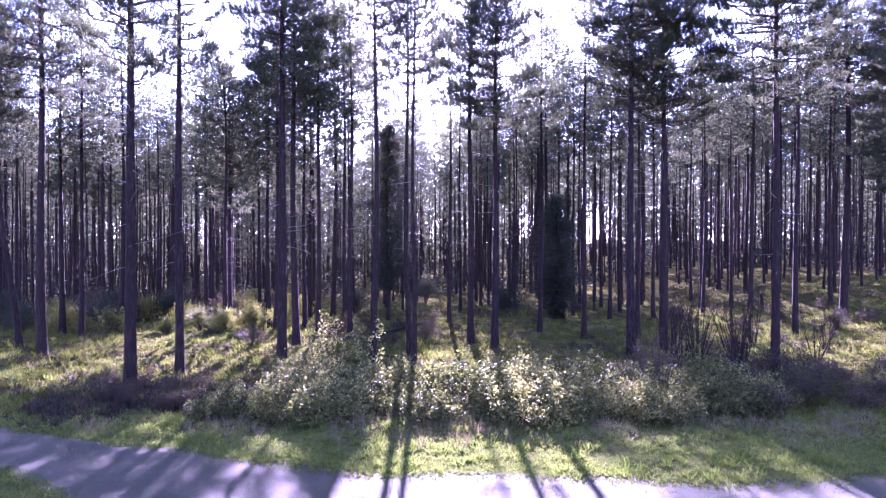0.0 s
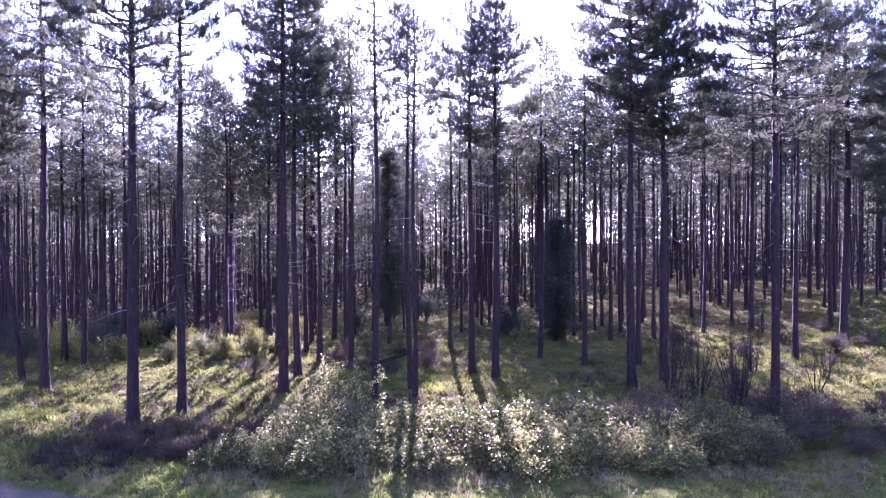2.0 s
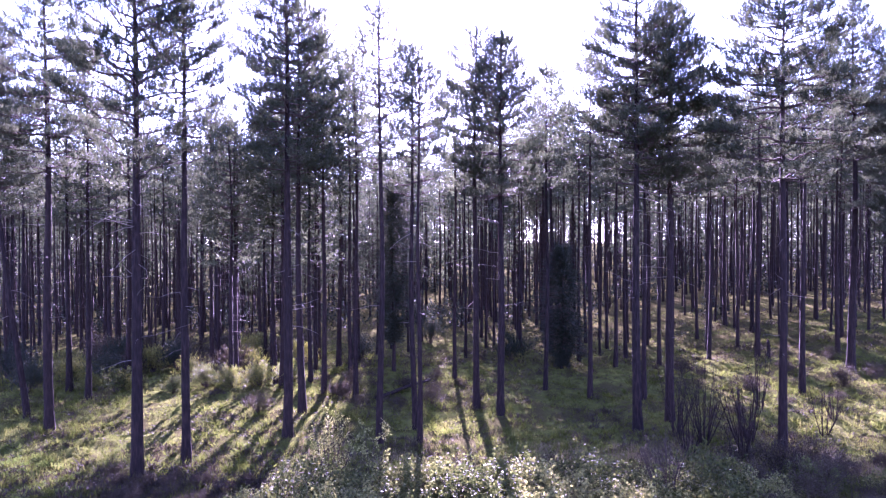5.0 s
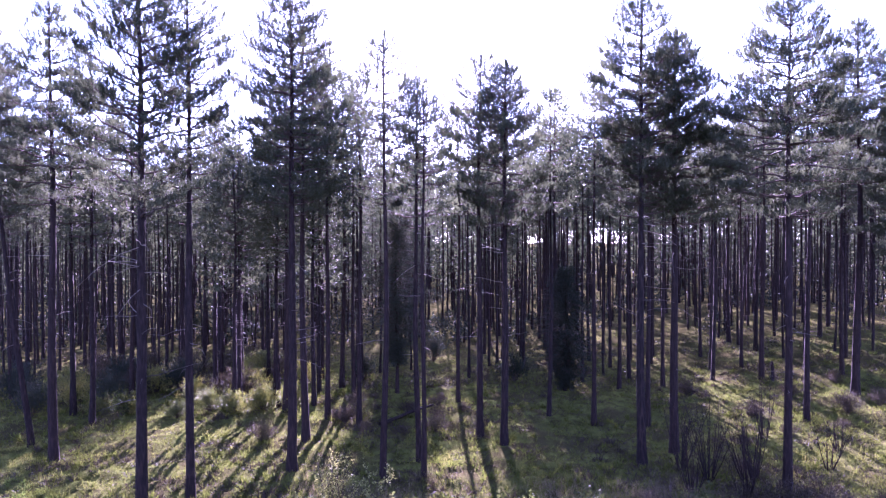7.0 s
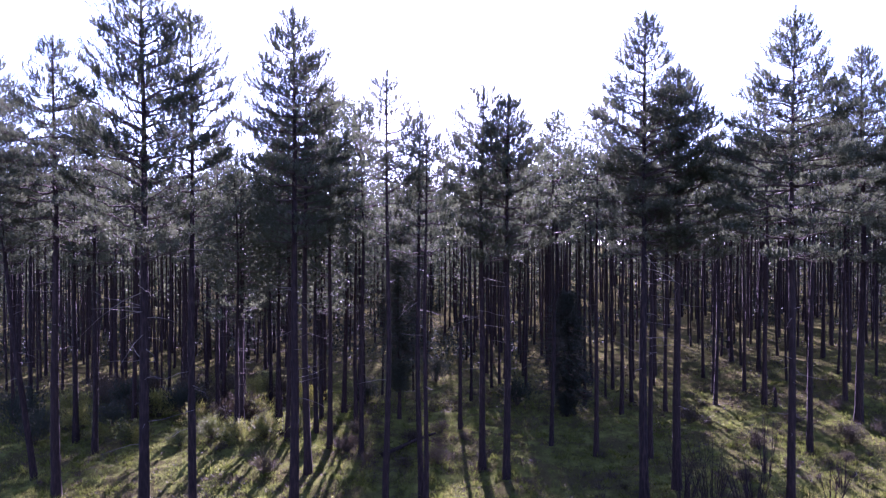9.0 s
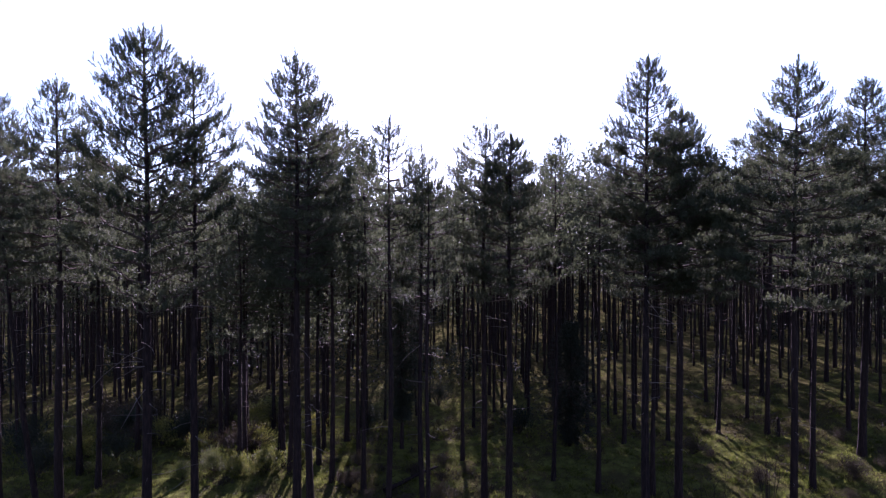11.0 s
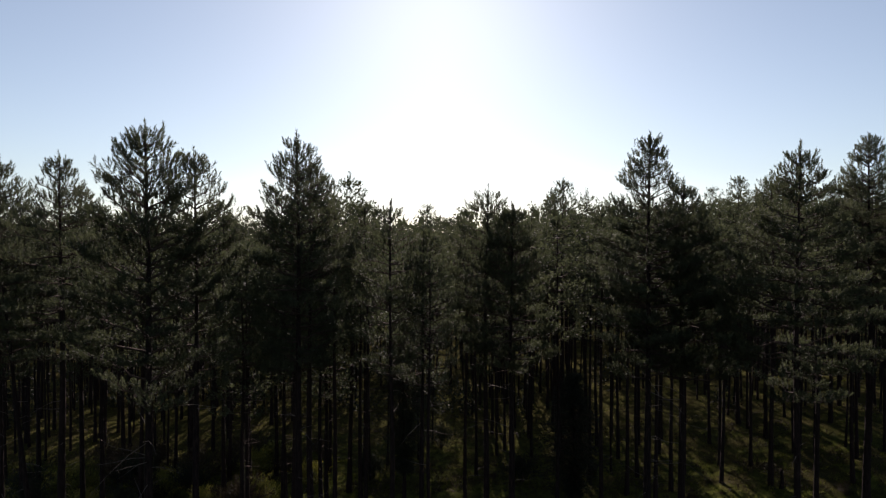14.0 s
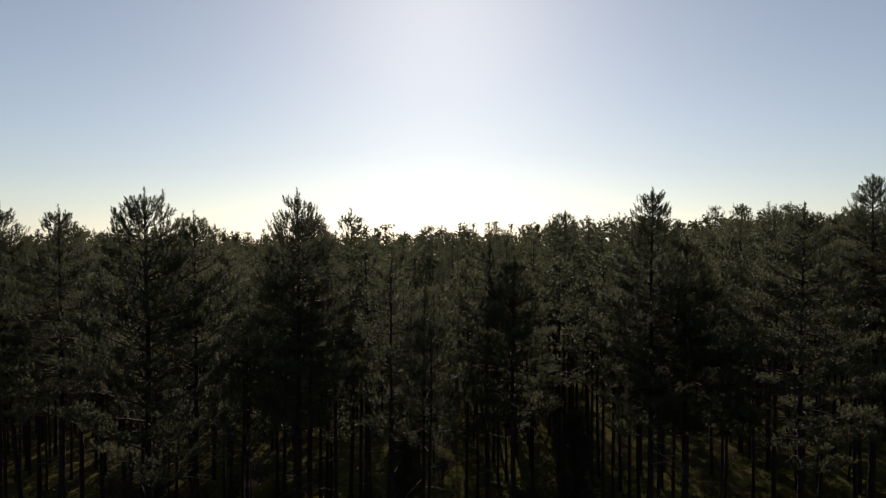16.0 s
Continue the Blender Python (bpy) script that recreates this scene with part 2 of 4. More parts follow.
def track_near(x):
    return 6.4 + 0.82 * np.clip(-x - 1, 0, 5.6) + 0.58 * np.clip(-x - 6.6, 0, 40) + 0.12 * np.sin(1.7 * x + 2)


def ground_rough(x, y):
    x, y = np.asarray(x, float), np.asarray(y, float)
    near = step(0.3, 3.0, y - track_far(x)) * (1 - step(60, 90, y))
    n = 0.22 * (cells(x * 0.8, y * 0.8, 1) - 0.5) + 0.17 * (cells(x * 2.0, y * 2.0, 2) - 0.5) + 0.08 * (cells(x * 4.3, y * 4.3, 3) - 0.5)
    return ground_z(x, y) + n * near


ground = tagged(new("ground", sheet("ground", xs, ys, ground_rough, GROUND)), "mossy heath ground with straw-coloured grass and litter", "ground", kind="structure")


# ---------------------------------------------------------------- gravel track
def track_mesh():
    xs, k = np.arange(-26, 24.1, 0.15), 40
    V = []
    for x in xs:
        a, b = float(track_near(x)), max(float(track_far(x)), float(track_near(x)) + 2.0)
        for j in range(k + 1):
            s = j / k
            y = a + (b - a) * s
            edge = min(s, 1 - s)
            h = 0.03 * min(1, edge * 6) + 0.004 + 0.012 * min(1, edge * 12) * (noise.noise((x * 1.3, y * 1.3, 0)) + noise.noise((x * 3.5, y * 3.5, 4)))
            V.append((x, y, float(ground_z(x, y)) + h))
    n = k + 1
    i = (np.arange(len(xs) - 1)[:, None] * n + np.arange(k)[None]).ravel()
    T = np.concatenate([np.stack([i, i + n, i + n + 1], -1), np.stack([i, i + n + 1, i + 1], -1)])
    return mesh_of("road", V, T, GRAVEL, True)


road = tagged(new("road", track_mesh()), "pale grey gravel forest track with worn edges", "track", kind="structure")


# ---------------------------------------------------------------- pines
def trunk_mesh(name, h, r0, lean, bow, rng, sides=10, rings=16):
    hp = Heap()
    s = np.linspace(0, 1, rings) ** 1.15
    ph = rng.uniform(0, 6.28, 3)
    x = lean[0] * s + bow * np.sin(np.pi * s) * math.cos(ph[0]) + 0.03 * np.sin(9 * s + ph[1])
    y = lean[1] * s + bow * np.sin(np.pi * s) * math.sin(ph[0]) + 0.03 * np.sin(8 * s + ph[2])
    P = np.stack([x, y, h * s - 0.15 * (s == 0)], -1)
    R = r0 * (1 - 0.9 * s ** 1.1) * (1 + 0.35 * np.exp(-s * h / 0.35)) + 0.006
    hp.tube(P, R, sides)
    V = hp.V[0]
    V[:, :2] += (rng.uniform(-1, 1, (len(V), 2)) * 0.06 * r0)
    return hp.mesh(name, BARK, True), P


PROFILE = {"round": (2.0, 0.8), "cone": (1.8, 0.95), "dense": (2.4, 0.72), "thin": (2.2, 0.7)}


def outline(shape, u):
    """A crown's reach at the share u of its height."""
    k, p = PROFILE[shape]
    return min(1.0, (1.02 - u) * k) ** p * (0.68 + 0.32 * min(1.0, u / 0.25))


def pine_meshes(h, r0, crown, radius, shape, lean=(0, 0), seed=0, fill=1.0, dead=10, level=0, droop=0.0, single=False, reach=1.6, rise=0.0, whorl=0.46):
    """Meshes of one pine h tall: trunk, branches, needles. crown: height at which the green branches begin. level: 0 near, 1 middle, 2 far."""
    rng = np.random.default_rng(seed)
    trunk, axis = trunk_mesh("trunk", h - 0.4, r0, lean, 0.10 if level < 2 else 0.2, rng, (10, 7, 5)[level], (16, 9, 6)[level])
    at = lambda z: np.array([np.interp(z, axis[:, 2], axis[:, 0]), np.interp(z, axis[:, 2], axis[:, 1]), z])
    wood, pos, way, size, limbs, snags = Heap(), [], [], [], [], []
    gap = (whorl, 0.6, 1.15)[level]
    z = crown
    up = np.array([0, 0, 1.0])
    while z < h - (0.6, 0.5, 0.25)[level]:
        u = (z - crown) / (h - crown)
        count = max(2, int(round(rng.uniform(3.8, 6.0) * fill ** 0.5 * (whorl / 0.46 if level == 0 else 1))))
        a0 = rng.uniform(0, 6.28)
        for b in range(count):
            if rng.uniform() > 0.55 + 0.45 * fill * (0.55 + u) and level < 2:
                continue
            a = a0 + b * 6.283 / count + rng.uniform(-0.35, 0.35)
            L = radius * outline(shape, u) * rng.uniform(0.62, 1.18)
            L = max(0.10, L)
            el = radians(2 + rise + 26 * u ** 2 - 14 * droop * (1 - u) + rng.uniform(-9, 12))
            out = np.array([math.cos(a) * math.cos(el), math.sin(a) * math.cos(el), math.sin(el)])
            base = at(z + rng.uniform(-0.07, 0.07))
            L = min(L, max(0.10, (0.62 if shape == "round" else 0.5) * (h - base[2]) - 0.12))
            t = np.linspace(0, 1, 5)[:, None]
            curve = base + out * L * t + up * L * (0.08 + 0.12 * rng.uniform() + 0.06 * u - 0.22 * droop * (1 - u)) * t ** 2.4
            curve[1:-1] += rng.normal(0, 0.035 * L, (3, 3))
            if single:
                wood = Heap()
                limbs.append((wood, len(pos)))
            if level < 2:
                wood.tube(curve, np.linspace(0.018 + 0.011 * L, 0.006, 5), 4 if level == 0 else 3, False)
            else:
                wood.tube(curve[[0, 4]], np.array([0.03, 0.012]), 3, False)
            at_b = lambda s: np.array([np.interp(s, t[:, 0], curve[:, k]) for k in range(3)])
            start = (0.3 if shape == "dense" else 0.4) if u > 0.3 else 0.5
            n = max((4, 3, 2)[level], int(L * (8.8, 5.2, 2.2)[level] * (0.55 + 0.45 * fill)))
            for k in range(n):
                s = start + (1 - start) * (k + rng.uniform(0, 0.9)) / n
                p = at_b(min(s, 1.0))
                side = unit(np.cross(out, up)) * (1 if k % 2 else -1)
                l2 = min(0.24 + 0.40 * L * (1.08 - s), 0.1 + 0.6 * L) * rng.uniform(0.6, 1.2)
                d2 = unit(out * 0.75 + side * rng.uniform(0.35, 1.2) + up * rng.uniform(-0.1, 0.24))
                if level == 0:
                    tip = p + d2 * l2 + up * 0.06 * l2
                    wood.tube(np.array([p, tip]), np.array([0.008, 0.004]), 3, False)
                    m = 1 + int(l2 / 0.21)
                    for q in range(m):
                        f = 1.0 if q == 0 else rng.uniform(0.25, 0.9)
                        off = unit(np.cross(d2, up)) * rng.uniform(-0.12, 0.12) * (q > 0)
                        pos.append(p + d2 * l2 * f + off + rng.normal(0, 0.02, 3))
                        way.append(unit(d2 * rng.uniform(0.1, 0.7) + up * rng.uniform(0.6, 1.2) + rng.normal(0, 0.2, 3)))
                        size.append(rng.uniform(0.24, 0.38))
                elif level == 1:
                    for q in range(2):
                        pos.append(p + d2 * l2 * (1.0 if q == 0 else rng.uniform(0.2, 0.8)) + rng.normal(0, 0.05, 3))
                        way.append(unit(d2 * rng.uniform(0.3, 1.0) + up * rng.uniform(0.3, 1.0) + rng.normal(0, 0.25, 3)))
                        size.append(rng.uniform(0.30, 0.50))
                else:
                    pos.append(p + d2 * l2 * 0.5 + rng.normal(0, 0.12, 3))
                    way.append(unit(d2 + up * 0.5 + rng.normal(0, 0.3, 3)))
                    size.append(rng.uniform(0.7, 1.15))
            pos.append(curve[-1]), way.append(unit(out * 0.5 + up * 0.9)), size.append((0.36, 0.48, 0.85)[level])
        z += gap * rng.uniform(0.75, 1.25) * (1 - (0.35, 0.25, 0.0)[level] * u)
    crown_end = len(pos)
    for k in range(5):
        pos.append(at(h - 0.36 - 0.16 * k)), way.append(unit(up + rng.normal(0, 0.12 + 0.1 * k, 3))), size.append((0.42, 0.5, 0.7)[level])
    for k in range((20, 10, 3)[level]):
        d, a = rng.uniform(0.1, 1.7), rng.uniform(0, 6.28)
        off = np.array([math.cos(a), math.sin(a), 0]) * 0.24 * d * rng.uniform(0.4, 1.2)
        pos.append(at(h - 0.3 - d) + off), way.append(unit(up + off * 0.5 + rng.normal(0, 0.1, 3))), size.append((0.38, 0.48, 0.7)[level])
    for k in range(dead):
        zz = crown * rng.uniform(0.35, 1.02)
        a, L = rng.uniform(0, 6.28), rng.uniform(0.3, reach) * (0.5 + 0.5 * zz / crown)
        out = np.array([math.cos(a), math.sin(a), rng.uniform(-0.3, 0.25)])
        t = np.linspace(0, 1, 4)[:, None]
        c = at(zz) + out * L * t + up * rng.uniform(-0.35, 0.2) * L * t ** 2
        c[1:] += rng.normal(0, 0.03, (3, 3))
        if single:
            wood = Heap()
            snags.append(wood)
        wood.tube(c, np.linspace(0.014, 0.004, 4), 3, False)
    spec = ((14, 62, 0.11), (5, 62, 0.21), (3, 56, 0.46))[level]
    brush = tuft(*spec, rng)
    if single:
        cuts = [start for _, start in limbs] + [crown_end]
        branches = []
        for (w, a), z in zip(limbs, cuts[1:]):
            hp = Heap()
            hp.scatter(brush, pos[a:z], way[a:z], size[a:z], rng)
            branches.append((w.mesh("branch", TWIG), hp.mesh("needles", NEEDLE)))
        pos, way, size = pos[crown_end:], way[crown_end:], size[crown_end:]
    else:
        branches = wood.mesh("branches", TWIG)
    hp = Heap()
    hp.scatter(brush, pos, way, size, rng)
    return trunk, branches, hp.mesh("needles", NEEDLE), [w.mesh("dead_branch", BARK_PALE) for w in snags]


def plant_pine(meshes, x, y, label, group, turn=0.0, scale=1.0):
    ob = thing("pine_tree", x, y, float(ground_z(x, y)), label, "pine tree", group, turn=turn, scale=scale)
    part("trunk", meshes[0], ob)
    if isinstance(meshes[1], list):
        for me, green in meshes[1]:
            tagged(part("needles", green, part("branch", me, ob)), kind="stuff")
        for me in meshes[3]:
            part("dead_branch", me, ob, "thin bare dead branch")
    else:
        tagged(part("branchwork", meshes[1], ob), kind="stuff")
    tagged(part("top_needles" if isinstance(meshes[1], list) else "needles", meshes[2], ob), kind="stuff")
    return ob


taken = []


def pine(x, y, h, r0, crown, radius, shape, label, **more):
    """A pine of its own at the edge of the wood."""
    taken.append((x, y))
    z = float(ground_z(x, y))
    if y > 28.5 and x > -6.5 and crown > 6:
        crown += 1.9
    more.setdefault("level", 0 if y < 28.5 else 1)
    return plant_pine(pine_meshes(h - z, r0, crown - z, radius, shape, seed=len(taken) * 7 + 3, single=y < 28.5, **more), x, y, label, "pines along the wood's edge")


TALL = "tall dark-barked pine with a bare lower trunk and a green crown"
pine(-9.2, 19.3, 17.48, 0.165, 8.8, 2.1, "round", "tall pine with spreading crooked limbs beside the grassy edge", fill=1.1, dead=22, reach=2.6, rise=9.0)
pine(-8.3, 20.7, 16.9, 0.135, 9.4, 1.6, "thin", "slender pine with a sparse open crown", fill=0.7, dead=10, rise=5.0)
pine(-14.8, 24.3, 17.3, 0.165, 9.6, 2.0, "cone", "tall pine with level tiers of branches", fill=1.0, droop=0.6, whorl=0.6)
pine(-5.6, 22.8, 17.75, 0.16, 9.4, 1.75, "dense", "tall pine with a dense dark full crown", fill=1.1, dead=12)
pine(-6.1, 27.3, 17.4, 0.15, 9.2, 1.7, "dense", "tall pine with a dense dark full crown", fill=1.05)
pine(6.85, 23.9, 17.88, 0.16, 9.0, 2.0, "cone", "tall pine with a dense pointed crown", fill=1.3, dead=14)
pine(8.4, 25.0, 16.3, 0.165, 8.8, 2.1, "dense", "tall pine with a broad dense crown", fill=1.5)
pine(11.0, 21.7, 17.2, 0.14, 8.9, 2.2, "cone", "tall pine with regular tiers of branches", fill=1.15, droop=0.4, whorl=0.56)
pine(-2.35, 22.4, 15.4, 0.115, 9.3, 1.15, "thin", "slender pine with a sparse pale crown", fill=0.85, dead=5)
pine(-1.25, 24.3, 14.7, 0.11, 8.6, 1.3, "thin", "slender pine with an open crown", fill=0.75, dead=6)
pine(-1.0, 22.6, 13.6, 0.09, 9.0, 0.9, "thin", "young slender pine with a thin crown", fill=0.85, dead=5)
pine(1.2, 27.6, 16.3, 0.14, 9.2, 1.6, "round", "tall pine with a rounded crown", fill=0.9)
pine(2.1, 26.4, 15.5, 0.15, 8.8, 1.9, "dense", "pine with a dense broad rounded crown", fill=1.5)
pine(15.9, 29.8, 16.0, 0.13, 8.5, 1.5, "thin", TALL, fill=0.8)
pine(20.1, 33.0, 19.3, 0.19, 9.0, 2.3, "dense", "stout tall pine with a dense crown on the rise", fill=1.2, level=0)
pine(22.2, 30.8, 19.2, 0.17, 5.9, 2.9, "round", "tall pine with a broad heavy crown", fill=1.2, droop=0.4, level=0)
pine(-16.6, 25.8, 15.8, 0.12, 8.6, 1.5, "thin", "leaning pine with a slender trunk", lean=(-1.9, 0.0), fill=0.9)
pine(-19.4, 27.5, 17.6, 0.16, 8.0, 2.0, "dense", TALL, fill=1.2)
pine(-16.4, 29.8, 15.5, 0.12, 8.0, 1.5, "cone", TALL, fill=1.1)
pine(-18.2, 31.5, 16.6, 0.13, 7.8, 1.7, "dense", TALL, fill=1.2)
pine(-7.9, 31.2, 15.6, 0.12, 7.6, 1.7, "round", TALL, fill=1.05)
pine(-5.7, 30.2, 16.4, 0.12, 7.5, 1.7, "cone", TALL, fill=1.05)
pine(-4.2, 29.6, 15.8, 0.11, 7.6, 1.4, "round", TALL, fill=1.0)
pine(4.5, 30.5, 15.4, 0.10, 7.4, 1.3, "cone", TALL, fill=1.1)
pine(6.3, 29.5, 15.6, 0.11, 7.6, 1.5, "round", TALL, fill=1.0)
pine(8.6, 29.0, 15.0, 0.11, 7.4, 1.4, "cone", TALL, fill=1.0)
pine(-10.6, 33.0, 14.4, 0.11, 7.0, 1.7, "round", TALL, fill=1.05)
pine(-12.9, 36.0, 15.4, 0.12, 7.4, 1.6, "dense", TALL, fill=1.1)
pine(0.3, 33.4, 15.2, 0.10, 7.6, 1.3, "cone", TALL, fill=1.0)
pine(6.5, 41.5, 17.9, 0.14, 8.4, 1.5, "thin", TALL, fill=1.0)
pine(16.0, 41.0, 16.2, 0.09, 8.0, 1.3, "cone", TALL, fill=1.0)
pine(20.2, 48.2, 18.7, 0.14, 8.2, 2.0, "cone", TALL, fill=1.2)
pine(20.5, 44.6, 17.0, 0.13, 8.4, 1.6, "round", TALL, fill=1.1)
pine(16.9, 45.0, 16.6, 0.10, 8.0, 1.4, "cone", TALL, fill=1.0)
pine(25.6, 46.0, 18.0, 0.13, 8.2, 1.7, "round", TALL, fill=1.1)
for k, (x, y, hh) in enumerate([(-7.0, 34.8, 16.0), (-9.2, 34.4, 14.6), (-5.0, 33.6, 16.2), (-11.4, 35.6, 13.2), (-6.8, 32.4, 16.2), (-8.6, 32.6, 13.4), (-10.3, 31.0, 12.8)]):
    pine(x, y, hh, 0.11, 5.8 + 0.5 * (k % 3), 1.7, ("dense", "round")[k % 2], TALL, fill=1.0)
for k, (x, y, hh) in enumerate([(3.6, 45.6, 16.0), (5.0, 47.0, 15.4), (8.0, 46.2, 16.2), (9.4, 45.2, 15.6), (10.9, 47.4, 16.0), (12.4, 45.8, 15.2), (14.2, 46.6, 15.8), (2.4, 48.0, 15.0),
                                (-13.6, 38.8, 15.6), (-11.0, 39.6, 15.0), (-9.6, 38.2, 15.8), (-7.9, 40.2, 15.4), (-5.6, 39.0, 16.0)]):
    pine(x, y, hh, 0.11, 8.4, 1.75, ("round", "dense", "cone")[k % 3], TALL, fill=1.2)
pine(-6.0, 36.2, 17.7, 0.13, 8.6, 1.7, "cone", TALL, fill=1.1)
for k in range(9):
    pine(1.8 + 0.95 * k, 56.0 + 2.6 * (k * 5 % 4), 15.2 + 0.5 * (k % 3), 0.10, 7.0 + 0.5 * (k % 3), 1.6, ("cone", "round", "dense")[k % 3], TALL, fill=1.0)
for k, (x, y, hh) in enumerate([(9.2, 36.5, 15.2), (10.6, 39.5, 15.6), (11.9, 37.2, 15.0)]):
    pine(x, y, hh, 0.11, 6.6, 1.8, ("dense", "round")[k % 2], TALL, fill=1.2)
for k, (x, y, hh) in enumerate([(13.4, 39.6, 15.6), (15.0, 38.0, 15.0), (17.6, 40.2, 16.0), (10.2, 42.6, 15.8), (13.0, 43.0, 15.4), (7.6, 38.6, 15.0)]):
    pine(x, y, hh, 0.10, 7.6, 1.7, ("round", "cone")[k % 2], TALL, fill=1.1)
for k, (x, y, hh) in enumerate([(-13.5, 53.0, 10.2), (-15.5, 55.0, 10.8), (-17.0, 57.0, 11.4), (-14.6, 60.0, 11.4), (-11.6, 57.0, 10.6), (-9.4, 60.0, 11.4), (-12.4, 63.0, 12.0), (-7.4, 62.5, 12.0), (-18.4, 52.0, 10.5)]):
    pine(x, y, hh, 0.08, 2.8, 1.7, ("dense", "round", "cone")[k % 3], "young pine with branches almost to the ground", fill=0.9)

# the stand behind: pines of the same few habits, planted in loose rows
MIDDLE = [pine_meshes(16.4 + 0.5 * (i % 3), 0.10 + 0.014 * (i % 3), c, 1.35 + 0.13 * (i % 3), s, seed=300 + i, fill=f, dead=9, level=1)
          for i, (s, f, c) in enumerate([("cone", 1.15, 9.8), ("round", 1.1, 10.8), ("dense", 1.15, 10.2), ("thin", 1.0, 9.0), ("cone", 1.1, 8.4), ("round", 1.0, 10.0)])]
rng = np.random.default_rng(5)


def clear_of_open_places(x, y):
    lane = (-2 < x + 0.012 * (y - 25) < 0.6 and y < 60) or (-4.8 < x < 6.8 and 33 < y < 42)
    glade = (9.5 < x < 19 and y < 55 and x < 0.42 * y) or (10.5 < x < 20.5 and 50 < y < 74)
    shrubs = -14.8 < x < -5.6 and y < 64
    return not (lane or glade or shrubs)


def open_field(x, y):
    """The bright break in the wood, seen low between far trunks."""
    return y > 92 and (0.112 < x / y < 0.138 or 0.208 < x / y < 0.25)


for iy in range(12):
    for ix in range(-16, 17):
        x, y = ix * 3.5 + rng.uniform(-1.2, 1.2), 36 + iy * 3.3 + rng.uniform(-1.1, 1.1)
        if abs(x) > 0.72 * y + 3 or not clear_of_open_places(x, y) or rng.uniform() < 0.08:
            continue
        if min((x - a) ** 2 + (y - b) ** 2 for a, b in taken) < 2.6:
            continue
        taken.append((x, y))
        plant_pine(MIDDLE[rng.integers(6)], x, y, "slender pine in a dense stand with a bare trunk", "pines in the stand", rng.uniform(0, 360), rng.uniform(0.68, 0.74) if -4.8 < x < 6.8 and y < 54 else rng.uniform(0.86, 1.06))

# thin suppressed trees between them, with little crown left; the farther ones grow as one stand
THIN = [pine_meshes(14.2 + 0.8 * i, 0.065 + 0.008 * i, 11.2 + 0.5 * i, 0.8, "thin", seed=340 + i, fill=0.5, dead=7, level=1) for i in range(3)]
THIN_FAR = [pine_meshes(14.2 + 0.8 * i, 0.075, 11.0 + 0.5 * i, 0.9, "thin", seed=350 + i, fill=0.5, dead=2, level=2) for i in range(3)]


def arrays(meshes):
    """The corners and triangles of a pine's trunk, branches and needles."""
    row = []
    for me in meshes[:3]:
        V, T = np.empty(len(me.vertices) * 3), np.empty(len(me.loops), int)
        me.vertices.foreach_get("co", V), me.loops.foreach_get("vertex_index", T)
        row.append((V.reshape(-1, 3), T.reshape(-1, 3)))
    return row


def add_turned(heaps, row, x, y, a, s):
    """Add one pine, turned by a and scaled by s, to the heaps of a stand."""
    R = np.array([[math.cos(a), -math.sin(a), 0], [math.sin(a), math.cos(a), 0], [0, 0, 1]]) * s
    for hp, (V, T) in zip(heaps, row):
        hp.add(V @ R.T + np.array([x, y, float(ground_z(x, y))]), T)


rng = np.random.default_rng(6)
thin_rows, thin_heaps = [arrays(m) for m in THIN_FAR], [Heap(), Heap(), Heap()]
for k in range(460):
    y = 37 + 38 * rng.uniform() ** 0.9
    x = rng.uniform(-0.72, 0.72) * y
    lit = (9.5 < x < 19.5 and y < 60) or (-15.5 < x < -5.6 and y < 66) or -1.6 < x < 0.4
    if lit or min((x - a) ** 2 + (y - b) ** 2 for a, b in taken) < 1.3:
        continue
    taken.append((x, y))
    turn, size, kind = rng.uniform(0, 360), rng.uniform(0.85, 1.05), rng.integers(3)
    if y < 47.5:
        plant_pine(THIN[kind], x, y, "thin suppressed pine with a long bare trunk and a sparse top", "thin pines in the stand", turn, size)
    else:
        add_turned(thin_heaps, thin_rows[kind], x, y, radians(turn), size)
thin_stand = tagged(new("thin_pine_stand"), "stand of thin suppressed pines with long bare trunks", "woodland", kind="stuff")
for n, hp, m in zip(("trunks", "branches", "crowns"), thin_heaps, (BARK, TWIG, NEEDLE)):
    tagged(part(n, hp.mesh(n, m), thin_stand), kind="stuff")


# the far wood
FAR = [pine_meshes(16.0 + 0.7 * (i % 3), 0.13, c, 1.6, s, seed=500 + i, fill=0.9, dead=0, level=2)
       for i, (s, c) in enumerate((("cone", 10.0), ("round", 11.0), ("dense", 8.5), ("thin", 8.0), ("cone", 6.5)))]
LOW = [pine_meshes(16.0 + 0.7 * i, 0.13, 1.2 + i, 2.1, s, seed=520 + i, fill=0.9, dead=0, level=2) for i, s in enumerate(("dense", "round", "cone"))]


